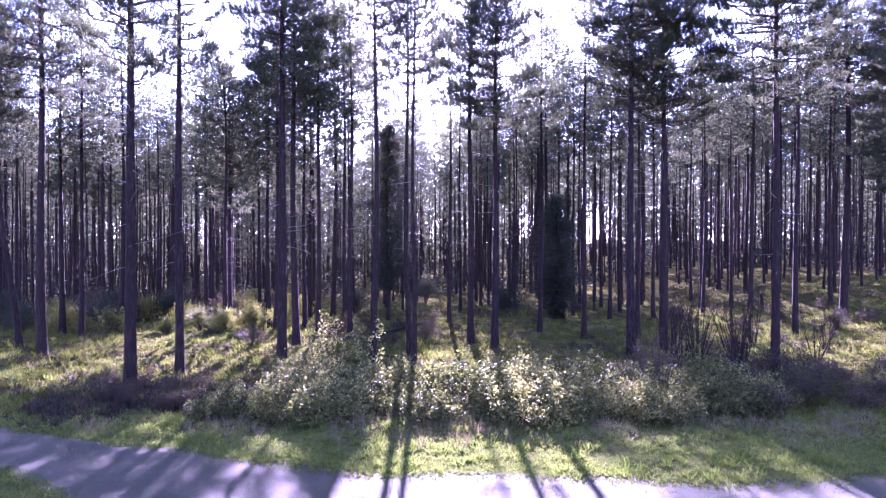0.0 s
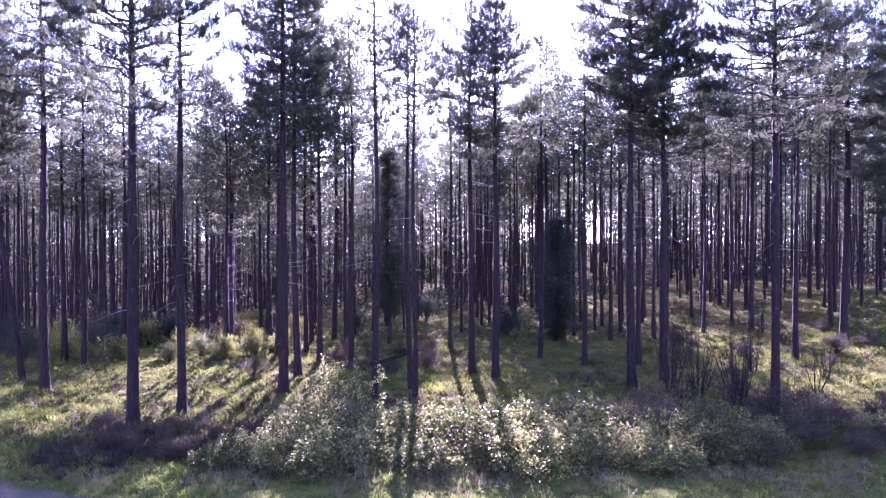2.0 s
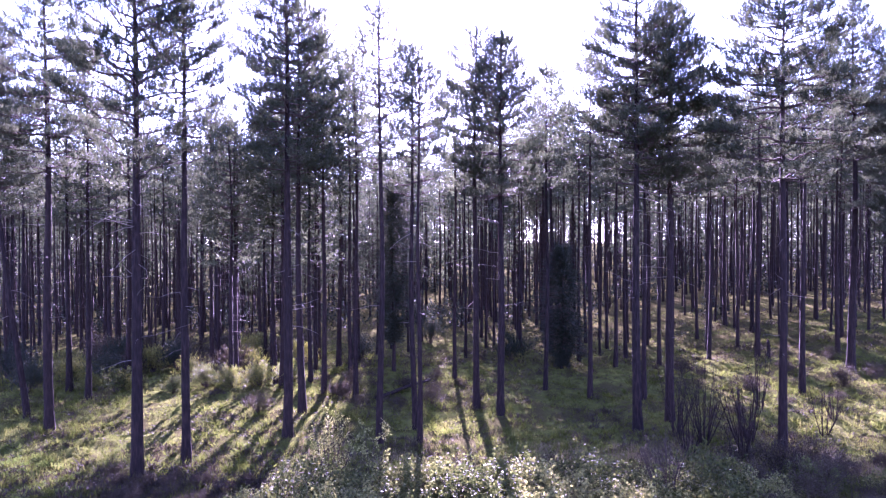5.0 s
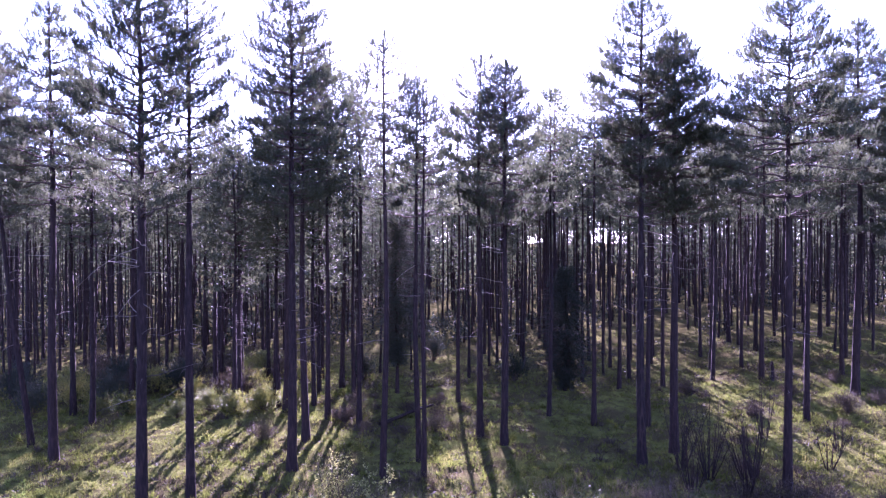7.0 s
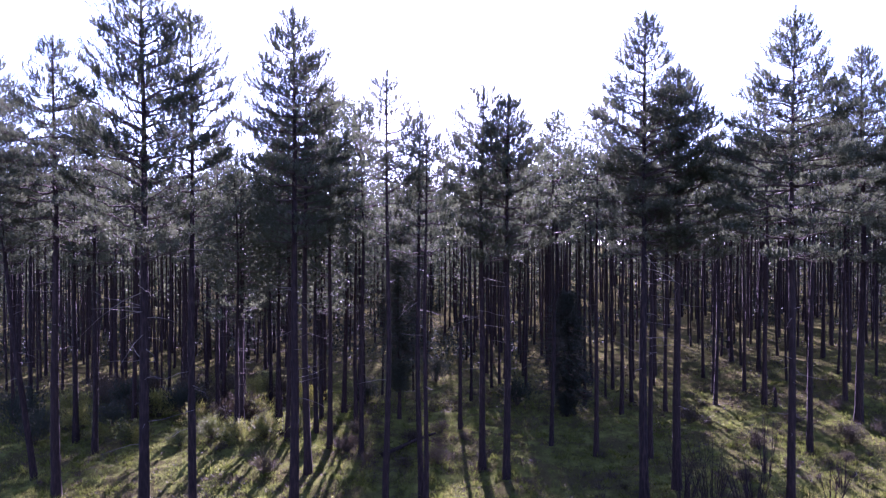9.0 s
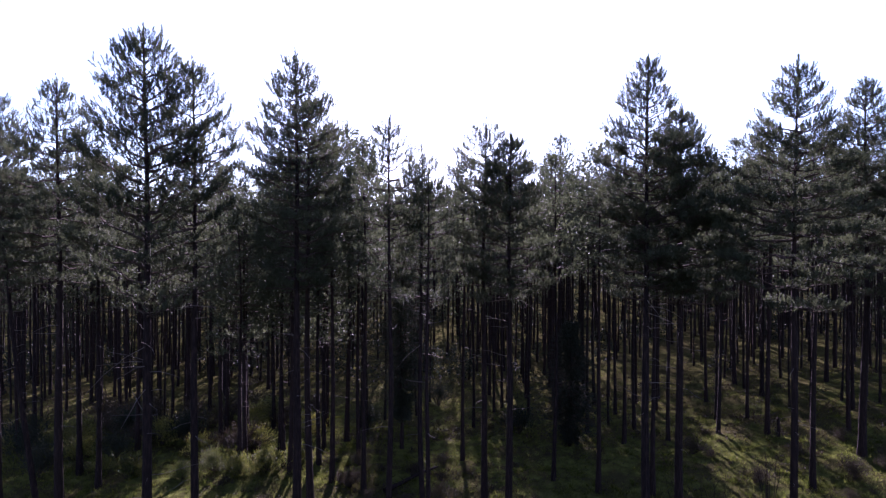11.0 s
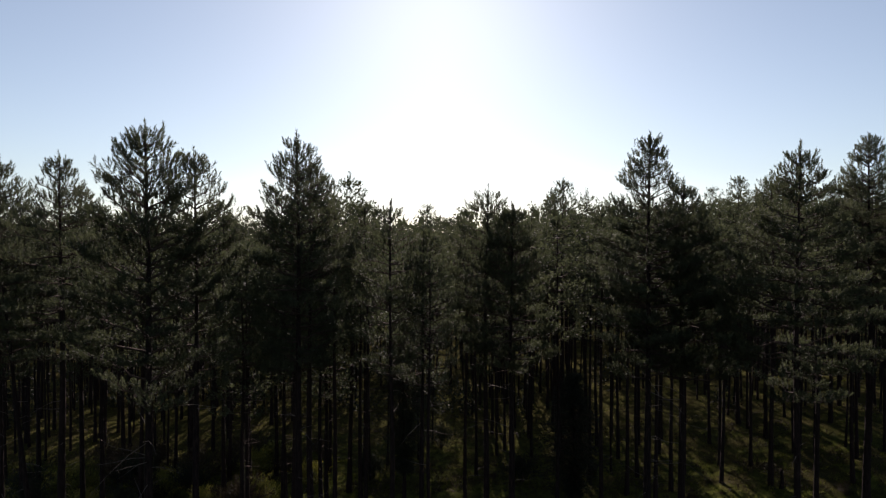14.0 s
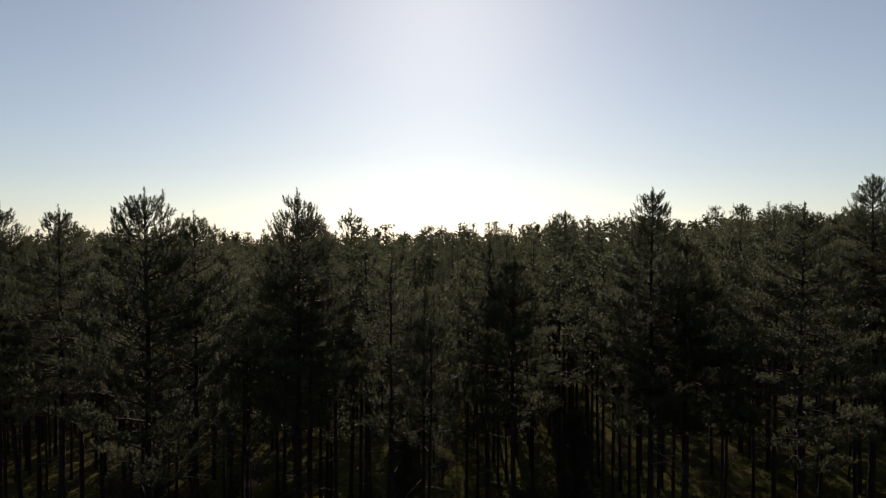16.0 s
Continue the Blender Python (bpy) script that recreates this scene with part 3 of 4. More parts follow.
def far_wood(name, y0, y1, gap, label, seed, kinds, way=1):
    rng = np.random.default_rng(seed)
    heaps = [Heap(), Heap(), Heap()]
    cache = [arrays(m) for m in kinds]
    y = y0
    while y < y1:
        half = 0.70 * y + (6 if way > 0 else 34)
        for x in np.arange(-half, half, gap * 1.05):
            px, py = x + rng.uniform(-0.45, 0.45) * gap, way * (y + rng.uniform(-0.45, 0.45) * gap)
            field = open_field(px, py)
            if field and py > 150:
                continue
            a, s = rng.uniform(0, 6.28), rng.uniform(1.04, 1.2) if field or py > 150 else rng.uniform(0.86, 1.1)
            add_turned(heaps, cache[3 if field else rng.integers(len(cache))], px, py, a, s)
        y += gap
        gap *= 1.012
    ob = tagged(new(name), label, "woodland", kind="stuff")
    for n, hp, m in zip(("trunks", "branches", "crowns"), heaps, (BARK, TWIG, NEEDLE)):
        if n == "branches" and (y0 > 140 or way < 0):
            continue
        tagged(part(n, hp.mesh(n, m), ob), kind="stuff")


far_wood("far_pine_wood", 75.5, 150, 4.4, "dense pine wood of bare trunks and dark green crowns", 41, FAR + LOW[:2])
far_wood("distant_pine_wood", 150, 232, 8.2, "distant pine wood reaching the skyline", 42, LOW)


# unseen pines added behind the camera: they keep sky light off the trunks
far_wood("skylight_blocking_wood", 13, 36, 5.2, "unseen pine wood added behind the camera to block sky light", 43, LOW, -1)


# ---------------------------------------------------------------- undergrowth
def grass_tuft(blades, spread, width, rng):
    V, T = [], []
    for i in range(blades):
        a, tilt = i * 2.399 + rng.uniform(-0.4, 0.4), radians(spread * rng.uniform(0.3, 1.2))
        out = np.array([math.cos(a) * math.sin(tilt), math.sin(a) * math.sin(tilt), math.cos(tilt)])
        side = np.array([-math.sin(a), math.cos(a), 0]) * width * 0.5
        b = np.array([math.cos(a), math.sin(a), 0]) * 0.2 * rng.uniform()
        V += [b - side, b + side, b + out * rng.uniform(0.7, 1.1)]
        T.append([3 * i, 3 * i + 1, 3 * i + 2])
    return np.array(V), np.array(T)


def thin_out(x, y, scale, level, rng):
    """Patchy growth: keep the points where a slow noise is high."""
    n = np.array([noise.noise((a * scale, b * scale, 7.3)) for a, b in zip(x, y)])
    return n + rng.uniform(-0.25, 0.25, len(x)) > level


def on_track(x, y):
    return (y < track_far(x) + 0.05) & (y > track_near(x) - 0.05)


def grass(name, label, n, region, size, mat, blades, spread, width, seed, patch=None, edge=False):
    rng = np.random.default_rng(seed)
    x, y = region(rng, n)
    keep = ~on_track(x, y) | edge
    if patch:
        keep &= thin_out(x, y, patch[0], patch[1], rng)
    x, y = x[keep], y[keep]
    pos = np.stack([x, y, ground_rough(x, y) + np.where(on_track(x, y), 0.012, -0.01)], -1)
    way = np.stack([rng.normal(0, 0.15, len(x)), rng.normal(0, 0.15, len(x)), np.ones(len(x))], -1)
    hp = Heap()
    hp.scatter(grass_tuft(blades, spread, width, rng), pos, way, rng.uniform(*size, len(x)), rng)
    return tagged(new(name, hp.mesh(name, mat)), label, "grass", kind="stuff")


def wedge(y0, y1, wide=0.72, power=1.0):
    def pick(rng, n):
        s = rng.uniform(0, 1, n)
        y = y0 * (y1 / y0) ** s if power == 1.0 else y0 + (y1 - y0) * s ** power
        return rng.uniform(-1, 1, n) * (wide * y + 1.5), y
    return pick


def verge(rng, n):
    x = rng.uniform(-15, 14, n)
    return x, track_far(x) - 0.2 + rng.normal(0, 0.14, n) + rng.uniform(0, 1, n) ** 1.2 * 4.4


def near_verge(rng, n):
    x = rng.uniform(-13, -4, n)
    return x, track_near(x) - rng.uniform(0, 1, n) ** 1.3 * 2.4 + 0.15 + rng.normal(0, 0.12, n)


grass("verge_grass", "short bright green grass along the track", 30000, verge, (0.04, 0.12), GRASS, 5, 58, 0.16, 11, (1.1, -0.22), True)
grass("near_verge_grass", "short green grass beside the track", 6000, near_verge, (0.05, 0.12), GRASS, 5, 55, 0.16, 12, None, True)
grass("heath_grass", "straw and green heath grass under the pines", 46000, wedge(16, 60), (0.07, 0.21), HEATH, 5, 62, 0.15, 13, (0.45, -0.3))
grass("low_heath", "low dark heather and bilberry among the moss", 20000, wedge(17, 50), (0.07, 0.2), HEATHER, 5, 60, 0.2, 19, (0.6, 0.02))
grass("tall_grass", "tall dry grass tufts among the pines", 2600, wedge(18, 46), (0.25, 0.5), HEATH, 9, 40, 0.03, 14, (0.5, 0.12))

def tussocks(name, label, n, region, mat, seed, patch, small=1.0):
    """Raised cushions of grass and heath: many blades leaning out from one crown."""
    rng = np.random.default_rng(seed)
    x, y = region(rng, n)
    keep = ~on_track(x, y) & thin_out(x, y, patch[0], patch[1], rng)
    hp = Heap()
    for a, c in zip(x[keep], y[keep]):
        k, r = 14, rng.uniform(0.12, 0.32) * small
        w, q = rng.uniform(0, 6.28, k), r * rng.uniform(0, 1, k) ** 0.5
        px, py = a + q * np.cos(w), c + q * np.sin(w)
        pos = np.stack([px, py, ground_rough(px, py) + 0.5 * r * (1 - (q / r) ** 2) - 0.03], -1)
        way = np.stack([np.cos(w) * q / r, np.sin(w) * q / r, np.full(k, 0.7)], -1)
        hp.scatter(grass_tuft(3, 50, 0.14, rng), pos, way, rng.uniform(0.12, 0.3, k) * small ** 0.5, rng)
    return tagged(new(name, hp.mesh(name, mat)), label, "grass", kind="stuff")


tussocks("grass_tussocks", "raised yellow-green grass tussocks on the heath", 1700, wedge(17, 42), HEATH, 41, (0.35, -0.1))
tussocks("verge_tussocks", "small clumps of longer green grass on the verge", 1500, verge, GRASS, 43, (1.3, 0.0), 0.45)
tussocks("heather_tussocks", "raised brown heather and bilberry cushions", 1100, wedge(17, 42), HEATHER, 42, (0.3, 0.0))

grass("dry_fringe", "dry brown grass and stems along the brambles", 2000, lambda g, n: (g.uniform(-9, 11, n), 14.8 + g.normal(0, 0.7, n) + 0.02 * g.uniform(0, 8, n)), (0.12, 0.36), DRY, 7, 48, 0.045, 15, (0.6, -0.05))
grass("dead_bracken", "brown dead bracken and litter in the shade", 5200, lambda g, n: (g.uniform(-10.5, -3, n), 17.4 + g.normal(0, 0.9, n)), (0.12, 0.35), HEATHER, 6, 62, 0.14, 16, (0.7, -0.2))

grass("track_edge_grass", "sparse grass creeping onto the gravel", 5200, lambda g, n: (lambda x: (x, track_far(x) - 1.3 * g.uniform(0, 1, n) ** 2.2))(g.uniform(-14, 13, n)), (0.03, 0.09), GRASS, 5, 62, 0.18, 17, None, True)
grass("track_litter", "brown leaf and needle litter on the gravel", 4200, lambda g, n: (lambda x: (x, track_far(x) - 3.0 * g.uniform(0, 1, n) ** 1.5))(g.uniform(-14, 13, n)), (0.03, 0.07), DRY, 2, 80, 0.3, 18, (0.5, -0.05), True)

grass("rough_grass", "pale rough grass in the shade behind the brambles", 5200, lambda g, n: (g.uniform(-5, 13, n), 19.6 + g.normal(0, 1.3, n)), (0.15, 0.42), DRY, 7, 42, 0.04, 20, (0.5, -0.1))


def leaf_shape():
    V = np.array([[0, 0, 0], [0.36, 0.05, 0.45], [0, -0.06, 1.0], [-0.36, 0.05, 0.45]])
    return V, np.array([[0, 1, 2], [0, 2, 3]])


LEAF = leaf_shape()


def bramble_meshes(seed, w, d, h, leaves, dry=0.0):
    """A bramble mound: arching canes, and leaves over its outer shell."""
    rng = np.random.default_rng(seed)
    canes, lv = Heap(), Heap()
    bump = lambda x, y: h * max(0.0, 1 - (x / w) ** 2 - (y / d) ** 2) ** 0.42 * (0.70 + 0.85 * noise.noise((x * 1.7 + seed, y * 1.7, 0)) + 0.55 * noise.noise((x * 3.8, y * 3.8, seed)))
    for k in range(70):
        a = rng.uniform(0, 6.28)
        x, y = rng.uniform(-0.8, 0.8) * w, rng.uniform(-0.8, 0.8) * d
        if (x / w) ** 2 + (y / d) ** 2 > 0.85:
            continue
        top = bump(x, y) * rng.uniform(0.85, 1.25)
        reach = rng.uniform(0.3, 0.9)
        t = np.linspace(0, 1, 6)
        P = np.stack([x + reach * t * math.cos(a), y + reach * t * math.sin(a), top * np.sin(np.pi * 0.62 * t) - 0.05], -1)
        canes.tube(P, np.linspace(0.007, 0.003, 6), 3, False)
    n = leaves
    x, y = rng.uniform(-1, 1, n * 2) * w, rng.uniform(-1, 1, n * 2) * d
    keep = (x / w) ** 2 + (y / d) ** 2 < rng.uniform(0.7, 1.0, n * 2)
    x, y = x[keep][:n], y[keep][:n]
    top = np.array([bump(a, b) for a, b in zip(x, y)])
    z = top * (1 - 0.8 * rng.uniform(0, 1, len(x)) ** 1.9) + rng.exponential(0.07, len(x)) - 0.05
    pos = np.stack([x, y, np.maximum(z, 0.01)], -1)
    way = np.stack([x / w + rng.normal(0, 0.7, len(x)), y / d - 0.3 + rng.normal(0, 0.7, len(x)), rng.normal(0.35, 0.5, len(x))], -1)
    lv.scatter(LEAF, pos, way, rng.uniform(0.05, 0.115, len(x)), rng)
    return canes.mesh("canes", DRY), lv.mesh("leaves", BRAMBLE)


BR = [bramble_meshes(60 + i, 1.5, 1.25, 1.05, 4200) for i in range(4)]


def bramble(i, x, y, turn=0.0, scale=1.0, label="bramble mound with small glossy leaves and dry canes"):
    ob = thing("bramble_bush", x, y, float(ground_z(x, y)) - 0.03, label, "bramble", "bramble thicket by the track", turn=turn, scale=scale)
    tagged(part("cane_tangle", BR[i][0], ob, "thin dry brown canes"), kind="stuff")
    tagged(part("leaves", BR[i][1], ob), kind="stuff")


rng = np.random.default_rng(77)
for k in range(17):
    x = -5.6 + 13.0 * k / 16 + rng.uniform(-0.3, 0.3)
    bramble(k % 4, x, 15.9 + 0.35 * math.sin(k * 1.7) + 0.02 * abs(x) ** 1.6, rng.uniform(0, 360), rng.uniform(0.5, 0.95))
for k in range(14):
    x = -3.8 + 11.6 * k / 13 + rng.uniform(-0.4, 0.4)
    bramble((k + 2) % 4, x, 17.5 + 0.5 * math.sin(k * 2.3) + 0.012 * abs(x) ** 1.6, rng.uniform(0, 360), rng.uniform(0.6, 1.05))


def shrub_meshes(seed, w, h, sprigs, mat, stem=TWIG, length=0.22, blades=7, width=0.10, spread=38):
    """A rounded shrub: forked stems from the base and leafy sprigs over an uneven shell."""
    rng = np.random.default_rng(seed)
    wood, lv = Heap(), Heap()
    pos, way = [], []
    for k in range(26):
        a, tilt = rng.uniform(0, 6.28), rng.uniform(0.05, 1.05)
        L = h * rng.uniform(0.65, 1.05)
        out = np.array([math.cos(a) * math.sin(tilt) * w / h, math.sin(a) * math.sin(tilt) * w / h, math.cos(tilt)])
        t = np.linspace(0, 1, 4)[:, None]
        P = out * L * t + np.array([0, 0, -0.05]) + rng.normal(0, 0.03, (4, 3)) * t
        wood.tube(P, np.linspace(0.018, 0.005, 4), 3, False)
        for q in range(sprigs // 26):
            s = 0.35 + 0.65 * rng.uniform() ** 0.7
            pos.append(out * L * s + rng.normal(0, 0.16 * h, 3) * np.array([1, 1, 0.6]))
            way.append(out + rng.normal(0, 0.5, 3) + np.array([0, 0, 0.5]))
    pos = np.array(pos)
    pos[:, 2] = np.maximum(pos[:, 2], 0.02)
    lv.scatter(tuft(blades, spread, width, rng), pos, way, rng.uniform(0.7, 1.3, len(pos)) * length, rng)
    return wood.mesh("stems", stem), lv.mesh("foliage", mat)


def shrub(name, meshes, x, y, label, category, group="", turn=0.0, scale=1.0):
    ob = thing(name, x, y, float(ground_z(x, y)), label, category, group, turn=turn, scale=scale)
    tagged(part("stem_tangle", meshes[0], ob), kind="stuff")
    tagged(part("foliage", meshes[1], ob), kind="stuff")


GORSES = [shrub_meshes(90 + i, 1.0, 0.95, 1150, GORSE, length=0.15, blades=6, width=0.16) for i in range(3)]
rng = np.random.default_rng(31)
for k, (x, y, s) in enumerate([(-11.6, 31.5, 1.1), (-10.2, 30.8, 1.15), (-9.0, 31.4, 1.25), (-12.8, 30.6, 0.8), (-8.0, 33.0, 1.0), (-13.4, 34.2, 1.2),
                               (-10.8, 35.5, 1.4), (-8.6, 38.0, 1.3), (-15.2, 31.0, 0.85), (-17.2, 31.5, 0.8), (-12.2, 39.5, 1.5), (-16.4, 36.5, 1.4), (-19.5, 34.0, 1.2),
                               (-21.5, 37.0, 1.4)]):
    shrub("gorse_bush", GORSES[k % 3], x, y, "yellow-green gorse bush in the sun among the pines", "gorse", "gorse bushes", rng.uniform(0, 360), s)
DARKS = [shrub_meshes(130 + i, 1.2, 1.6, 700, NEEDLE_DARK, length=0.3) for i in range(2)]
for k, (x, y, s) in enumerate([(-17.5, 33.5, 0.9), (-19.8, 31.0, 0.9), (-15.0, 36.5, 1.1), (-21.8, 33.0, 1.1), (-18.4, 37.5, 1.2), (-23.8, 36.0, 1.2), (-5.0, 38.5, 0.9), (3.6, 38.0, 1.0),
                               (-1.2, 44.0, 1.0)]):
    shrub("evergreen_shrub", DARKS[k % 2], x, y, "dark evergreen shrub under the pines", "shrub", "evergreen shrubs", rng.uniform(0, 360), s)
HEATHERS = [shrub_meshes(110 + i, 0.9, 0.5, 420, HEATHER, length=0.17, blades=5) for i in range(3)]
for k in range(46):
    if k < 18:
        x, y = rng.uniform(-10.2, -5.0), rng.uniform(16.6, 19.6)
    elif k < 34:
        x, y = rng.uniform(10, 18), rng.uniform(17.5, 24)
    else:
        x, y = rng.uniform(-9, 10), rng.uniform(22, 34)
    shrub("heather_clump", HEATHERS[k % 3], x, y, "low brown heather clump in the shade", "heather", "heather clumps", rng.uniform(0, 360), rng.uniform(0.35, 0.8))

BROWNS = [shrub_meshes(150 + i, 1.1, 0.95, 640, HEATHER, length=0.2, blades=5, width=0.13) for i in range(3)]
for k in range(34):
    if k < 14:
        x, y = -23 + 1.05 * k + rng.uniform(-0.5, 0.5), rng.uniform(34, 44)
    elif k < 24:
        x, y = rng.uniform(11, 21), rng.uniform(24, 36)
    else:
        x, y = rng.uniform(-5, 9), rng.uniform(27, 40)
    shrub("heath_bush", BROWNS[k % 3], x, y, "brown twiggy heath bush in the shade of the pines", "shrub", "brown heath bushes", rng.uniform(0, 360), rng.uniform(0.5, 1.2) * (1.7 if k < 14 else 0.8))
shrub("dark_heath_bush", BROWNS[0], -7.8, 26.8, "low rounded dark heath bush on the sunny grass", "shrub", turn=40, scale=0.75)
rng = np.random.default_rng(83)
for k in range(22):
    shrub("heath_bush", BROWNS[k % 3], 8.2 + 8.6 * k / 21 + rng.uniform(-0.4, 0.4), 16.6 + 3.6 * (k * 7 % 5) / 4 + rng.uniform(-0.4, 0.4), "dark brown bush in the shade beside the brambles", "shrub",
          "brown heath bushes", rng.uniform(0, 360), rng.uniform(0.6, 1.0))
for k, (x, y, w) in enumerate([(8.6, 17.4, 0.6), (10.3, 18.6, 0.7), (12.2, 17.8, 0.65), (14.0, 19.2, 0.75)]):
    bramble(k % 4, x, y, 80 * k, w, "low bramble in the shade with dark leaves")


# ---------------------------------------------------------------- dark conifers among the pines
def spruce_meshes(seed, h, w, n, top=0.55, low=0.04):
    rng = np.random.default_rng(seed)
    trunk, axis = trunk_mesh("trunk", h, 0.09, (0, 0), 0.05, rng, 8, 8)
    wood, lv, pos, way = Heap(), Heap(), [], []
    for k in range(n):
        z = h * (low + (0.97 - low) * rng.uniform() ** 1.1)
        a = rng.uniform(0, 6.28)
        v = (z / h - low) / (1 - low)
        lump = 0.82 + 0.5 * math.sin(1.9 * z + 2.0 * a + seed) * math.sin(1.3 * z - a)
        L = w * min(1.0, 0.12 + 2.6 * v) * max(0.10, (1.0 - v ** (1.2 + 2.4 * top))) ** 0.75 * rng.uniform(0.3, 1.25) * lump
        out = np.array([math.cos(a), math.sin(a), -0.15])
        P = np.array([[0, 0, z], [0, 0, z] + out * L * 0.6, [0, 0, z] + out * L + np.array([0, 0, 0.1])])
        wood.tube(P, np.array([0.016, 0.01, 0.004]), 3, False)
        for q in range(9):
            s = rng.uniform(0.25, 1.0)
            pos.append(np.array([0, 0, z]) + out * L * s + rng.normal(0, 0.09, 3))
            way.append(out + rng.normal(0, 0.5, 3))
    lv.scatter(tuft(8, 55, 0.12, rng), pos, way, rng.uniform(0.2, 0.36, len(pos)), rng)
    return trunk, wood.mesh("branches", TWIG), lv.mesh("needles", NEEDLE_DARK)


for x, y, h, w, n, top, low, lab in ((-2.9, 35.0, 10.7, 2.3, 620, 0.35, 0.16, "narrow dark dense conifer with a blunt top"),
                                (6.2, 36.0, 6.9, 2.5, 640, 0.12, 0.02, "young dark spruce growing in the shade")):
    ob = thing("spruce_tree", x, y, float(ground_z(x, y)), lab, "spruce tree", "dark conifers")
    tr = spruce_meshes(int(y * 3), h, w, n, top, low)
    part("trunk", tr[0], ob), tagged(part("branchwork", tr[1], ob), kind="stuff"), tagged(part("needles", tr[2], ob), kind="stuff")


# ---------------------------------------------------------------- undergrowth deep in the wood
def understory(name, label, n, region, size, seed, mat, blade=(0.4, 0.8)):
    rng = np.random.default_rng(seed)
    hp = Heap()
    x, y = region(rng, n)
    keep = thin_out(x, y, 0.09, -0.15, rng) & ~((y > 60) & (x / y > 0.04) & (x / y < 0.27) & (rng.uniform(0, 1, n) < 0.25))
    for a, b in zip(x[keep], y[keep]):
        w, h = rng.uniform(0.8, 1.7) * max(1.0, size[0] * 0.9), rng.uniform(*size)
        k = 34
        d = rng.normal(0, 1, (k, 3))
        d /= np.linalg.norm(d, axis=1)[:, None]
        d[:, 2] = np.abs(d[:, 2])
        p = d * np.array([w, w, h]) * rng.uniform(0.45, 1.0, (k, 1)) + np.array([a, b, float(ground_z(a, b))])
        hp.scatter(tuft(4, 48, 0.3, rng), p, d + np.array([0, 0, 0.5]), rng.uniform(*blade, k), rng)
    return tagged(new(name, hp.mesh(name, mat)), label, "shrubs", kind="stuff")


def sapling(name, x, y, h, stems, lean, leaves, mat, label, category, size=0.07, bark=TWIG, seed=0):
    """A thin upright shrub: a few forking stems, with leaves along them or bare."""
    rng = np.random.default_rng(seed + 700)
    ob = thing(name, x, y, float(ground_z(x, y)), label, category)
    lv = Heap()
    pos, way = [], []
    for k in range(stems):
        a, tilt = rng.uniform(0, 6.28), rng.uniform(0.03, lean)
        L = h * rng.uniform(0.65, 1.0)
        out = np.array([math.cos(a) * math.sin(tilt), math.sin(a) * math.sin(tilt), math.cos(tilt)])
        t = np.linspace(0, 1, 6)[:, None]
        P = out * L * t + np.array([0.1 * math.cos(a), 0.1 * math.sin(a), -0.05]) + rng.normal(0, 0.025, (6, 3)) * t
        hp = Heap()
        hp.tube(P, np.linspace(0.010 + 0.004 * h, 0.004, 6), 5, True)
        for q in range(7):
            s = rng.uniform(0.35, 0.97)
            p = np.array([np.interp(s, t[:, 0], P[:, c]) for c in range(3)])
            d = unit(out + rng.normal(0, 0.5, 3))
            l2 = h * rng.uniform(0.1, 0.26)
            hp.tube(np.array([p, p + d * l2 * 0.5 + rng.normal(0, 0.01, 3), p + d * l2]), np.array([0.006, 0.004, 0.002]), 3, False)
            for e in range(leaves):
                pos.append(p + d * l2 * rng.uniform(0.1, 1.0) + rng.normal(0, 0.03, 3))
                way.append(rng.normal(0, 0.6, 3) + np.array([0, -0.2, 0.3]))
        part("stem", hp.mesh("stem", bark, True), ob)
    if leaves:
        lv.scatter(LEAF, pos, way, rng.uniform(0.7, 1.3, len(pos)) * size, rng)
        tagged(part("leaves", lv.mesh("leaves", mat), ob), kind="stuff")
    return ob


sapling("sapling", -2.05, 17.9, 2.3, 3, 0.15, 16, BRAMBLE, "young sapling with pale leaves above the brambles", "sapling", 0.075, seed=1)
sapling("pale_shrub", -3.3, 18.3, 2.1, 14, 0.55, 14, BRAMBLE, "thin shrub with pale green leaves", "shrub", 0.06, seed=2)
sapling("pale_shrub", -11.4, 41.0, 1.7, 16, 0.6, 16, BRAMBLE, "sunlit shrub with pale leaves among the trunks", "shrub", 0.10, seed=4)
sapling("pale_shrub", -15.4, 30.6, 1.3, 18, 0.6, 14, BRAMBLE, "low shrub with pale grey-green leaves beside the trunks", "shrub", 0.08, seed=5)
sapling("dark_shrub", 5.7, 17.4, 2.0, 18, 0.42, 5, HEATHER, "dark twiggy shrub standing in the brambles", "shrub", 0.05, seed=3)
for k, (x, y, hh, n) in enumerate([(7.6, 21.0, 2.6, 14), (8.6, 22.2, 3.0, 16), (9.6, 21.4, 2.8, 14), (10.4, 22.8, 2.4, 12), (8.0, 23.2, 2.7, 12), (12.6, 26.8, 2.6, 9), (13.4, 23.6, 1.8, 10), (14.8, 25.4, 1.7, 8), (9.0, 20.4, 2.2, 12)]):
    sapling("bare_shrub", x, y, hh, n, 0.4, 0, None, "bare twiggy shrub with thin upright stems", "shrub", bark=BARK, seed=10 + k)


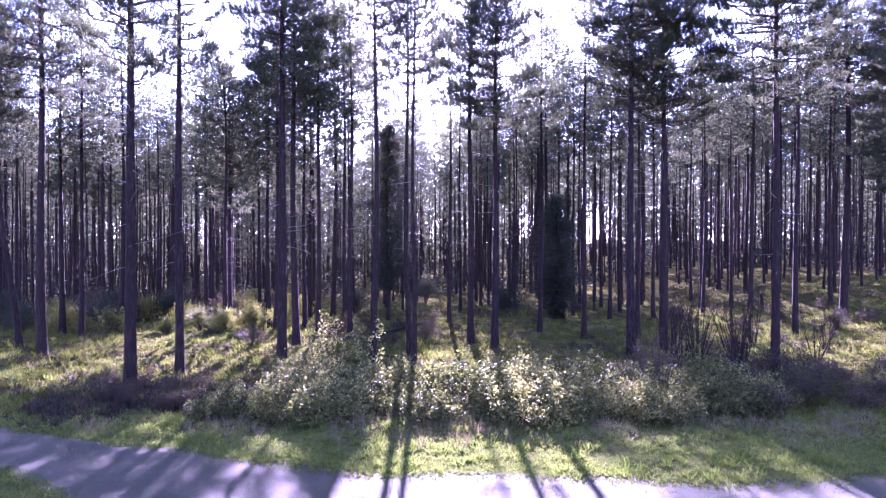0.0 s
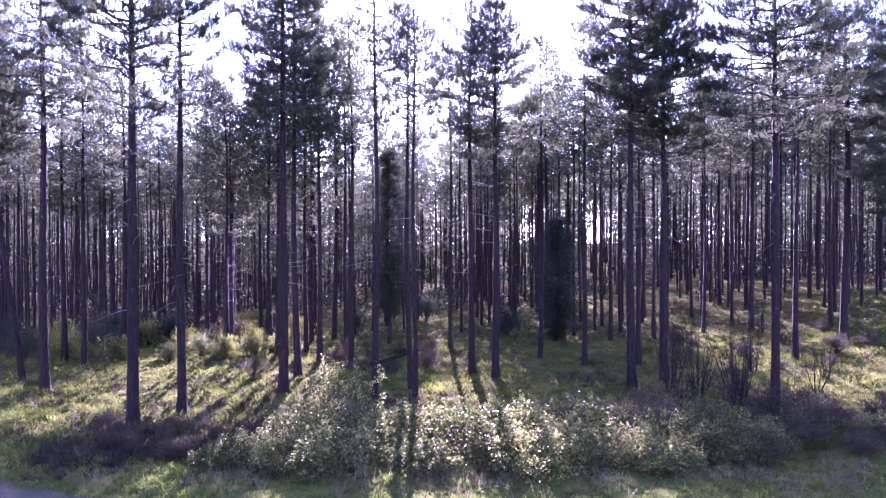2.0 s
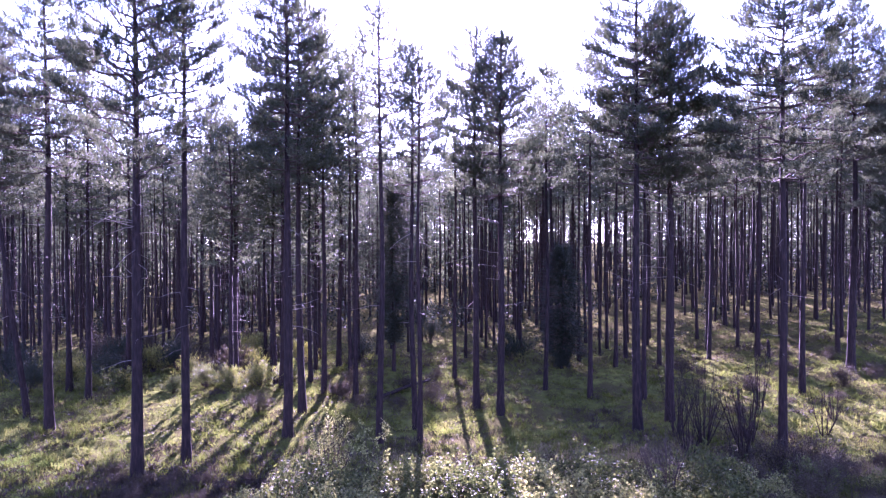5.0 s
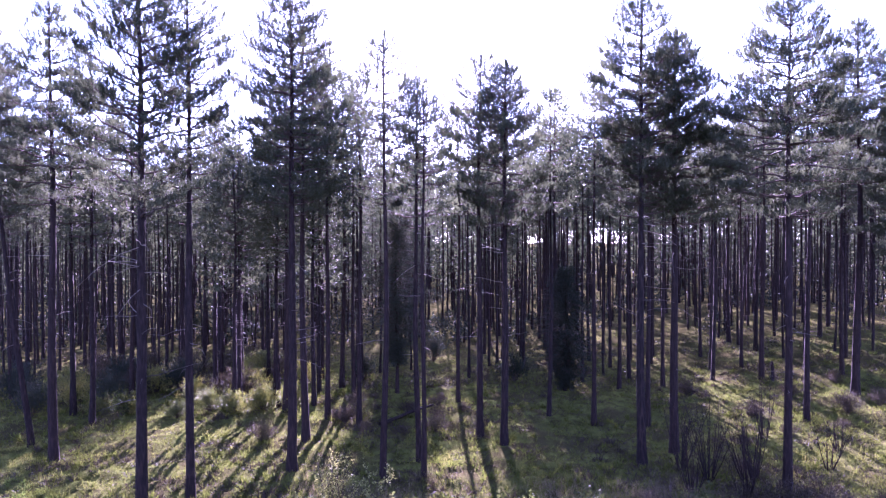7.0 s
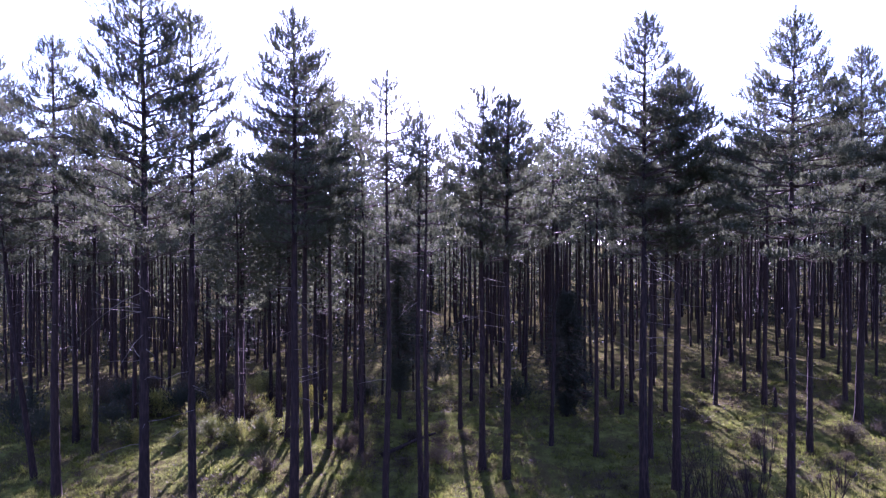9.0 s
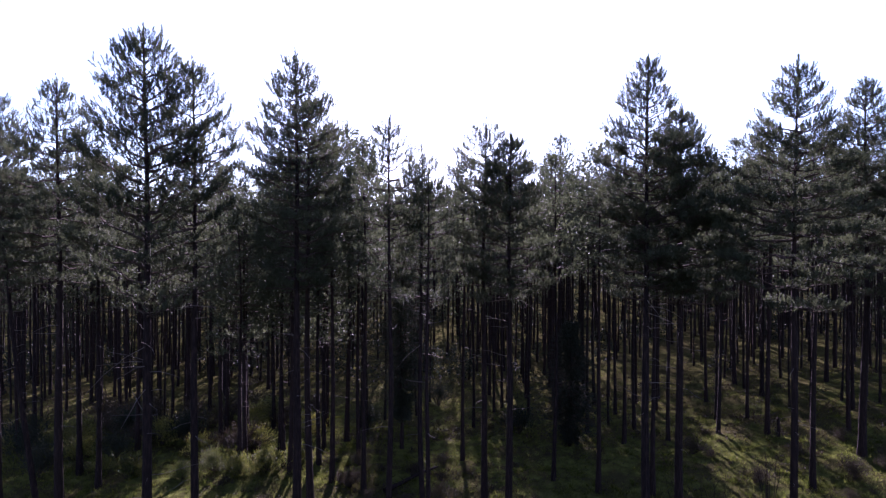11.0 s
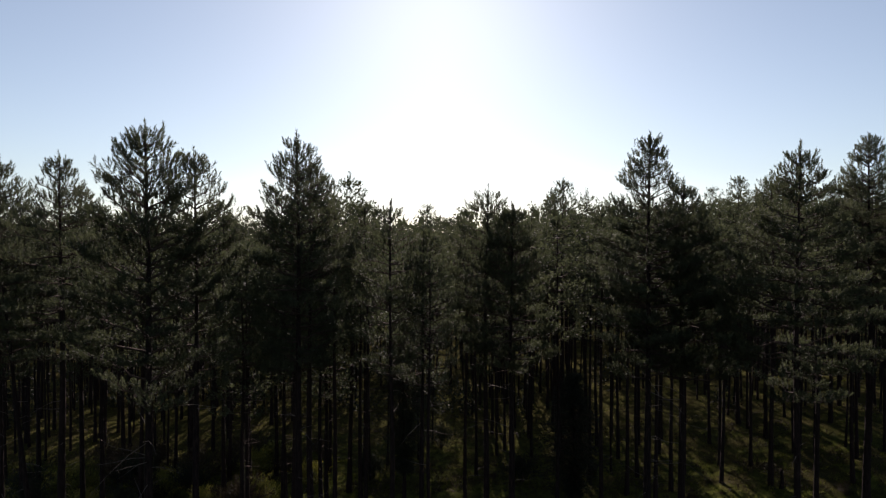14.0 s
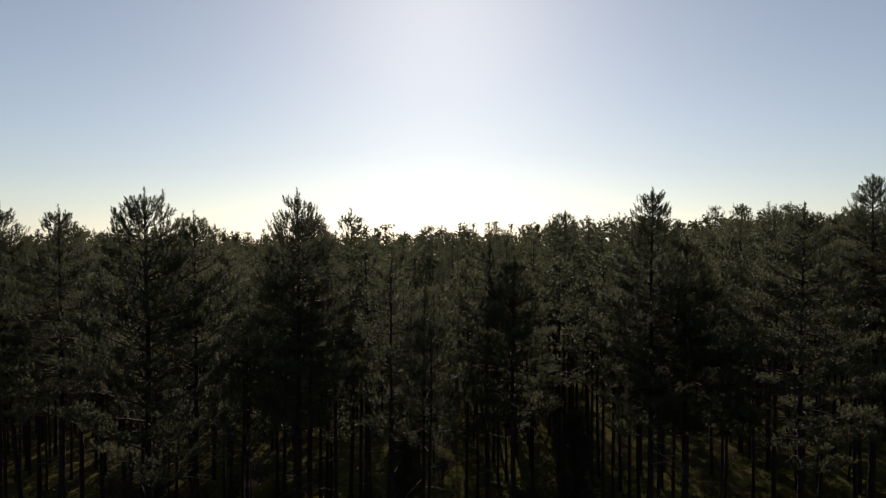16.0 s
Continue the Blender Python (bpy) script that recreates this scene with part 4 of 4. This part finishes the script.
def log_thing(x0, y0, x1, y1, r, label):
    """A fallen trunk with stubs, lying on the ground."""
    rng = np.random.default_rng(17)
    n = 9
    s = np.linspace(0, 1, n)
    X, Y = x0 + (x1 - x0) * s, y0 + (y1 - y0) * s
    cx, cy = (x0 + x1) / 2, (y0 + y1) / 2
    ob = thing("fallen_log", cx, cy, float(ground_z(cx, cy)), label, "log")
    P = np.stack([X - cx, Y - cy, ground_z(X, Y) - float(ground_z(cx, cy)) + r * 0.8 + 0.25 * s], -1)
    hp = Heap()
    hp.tube(P, r * (1.1 - 0.6 * s), 9)
    part("trunk", hp.mesh("trunk", BARK, True), ob)
    for k in range(5):
        hp = Heap()
        p = P[1 + k]
        hp.tube(np.array([p, p + rng.normal(0, 0.3, 3) + np.array([0, 0, 0.35])]), np.array([0.02, 0.006]), 4)
        part("branch_stub", hp.mesh("branch_stub", BARK, True), ob)


def snag(x, y, h, r, label):
    rng = np.random.default_rng(19)
    ob = thing("tree_stump", x, y, float(ground_z(x, y)), label, "stump")
    hp = Heap()
    z = np.linspace(-0.1, h, 8)
    hp.tube(np.stack([0.04 * np.sin(3 * z), 0.03 * z, z], -1), r * (1 + 0.4 * np.exp(-z / 0.15)) * (1 - 0.25 * z / h), 10)
    V = hp.V[0]
    V[-11:, 2] += rng.uniform(-0.12, 0.12, 11)
    part("trunk", hp.mesh("trunk", BARK, True), ob)


log_thing(-3.2, 29.2, -0.9, 31.4, 0.10, "fallen pine log lying on the grass")
snag(17.6, 36.4, 1.0, 0.10, "short broken dead stump in the sunny glade")

understory("wood_shrubs", "dark evergreen shrubs under the far pines", 1000, wedge(52, 150, 0.72, 0.8), (0.8, 3.0), 61, NEEDLE_DARK)
understory("distant_undergrowth", "dark undergrowth and young pines deep in the distant wood", 420, wedge(185, 240, 0.72, 0.8), (2.5, 6.0), 63, NEEDLE_DARK, (1.2, 2.2))
understory("bracken_and_heather", "brown bracken and heather under the pines", 420, wedge(36, 75, 0.72, 1.2), (0.15, 0.4), 62, HEATHER, (0.16, 0.34))
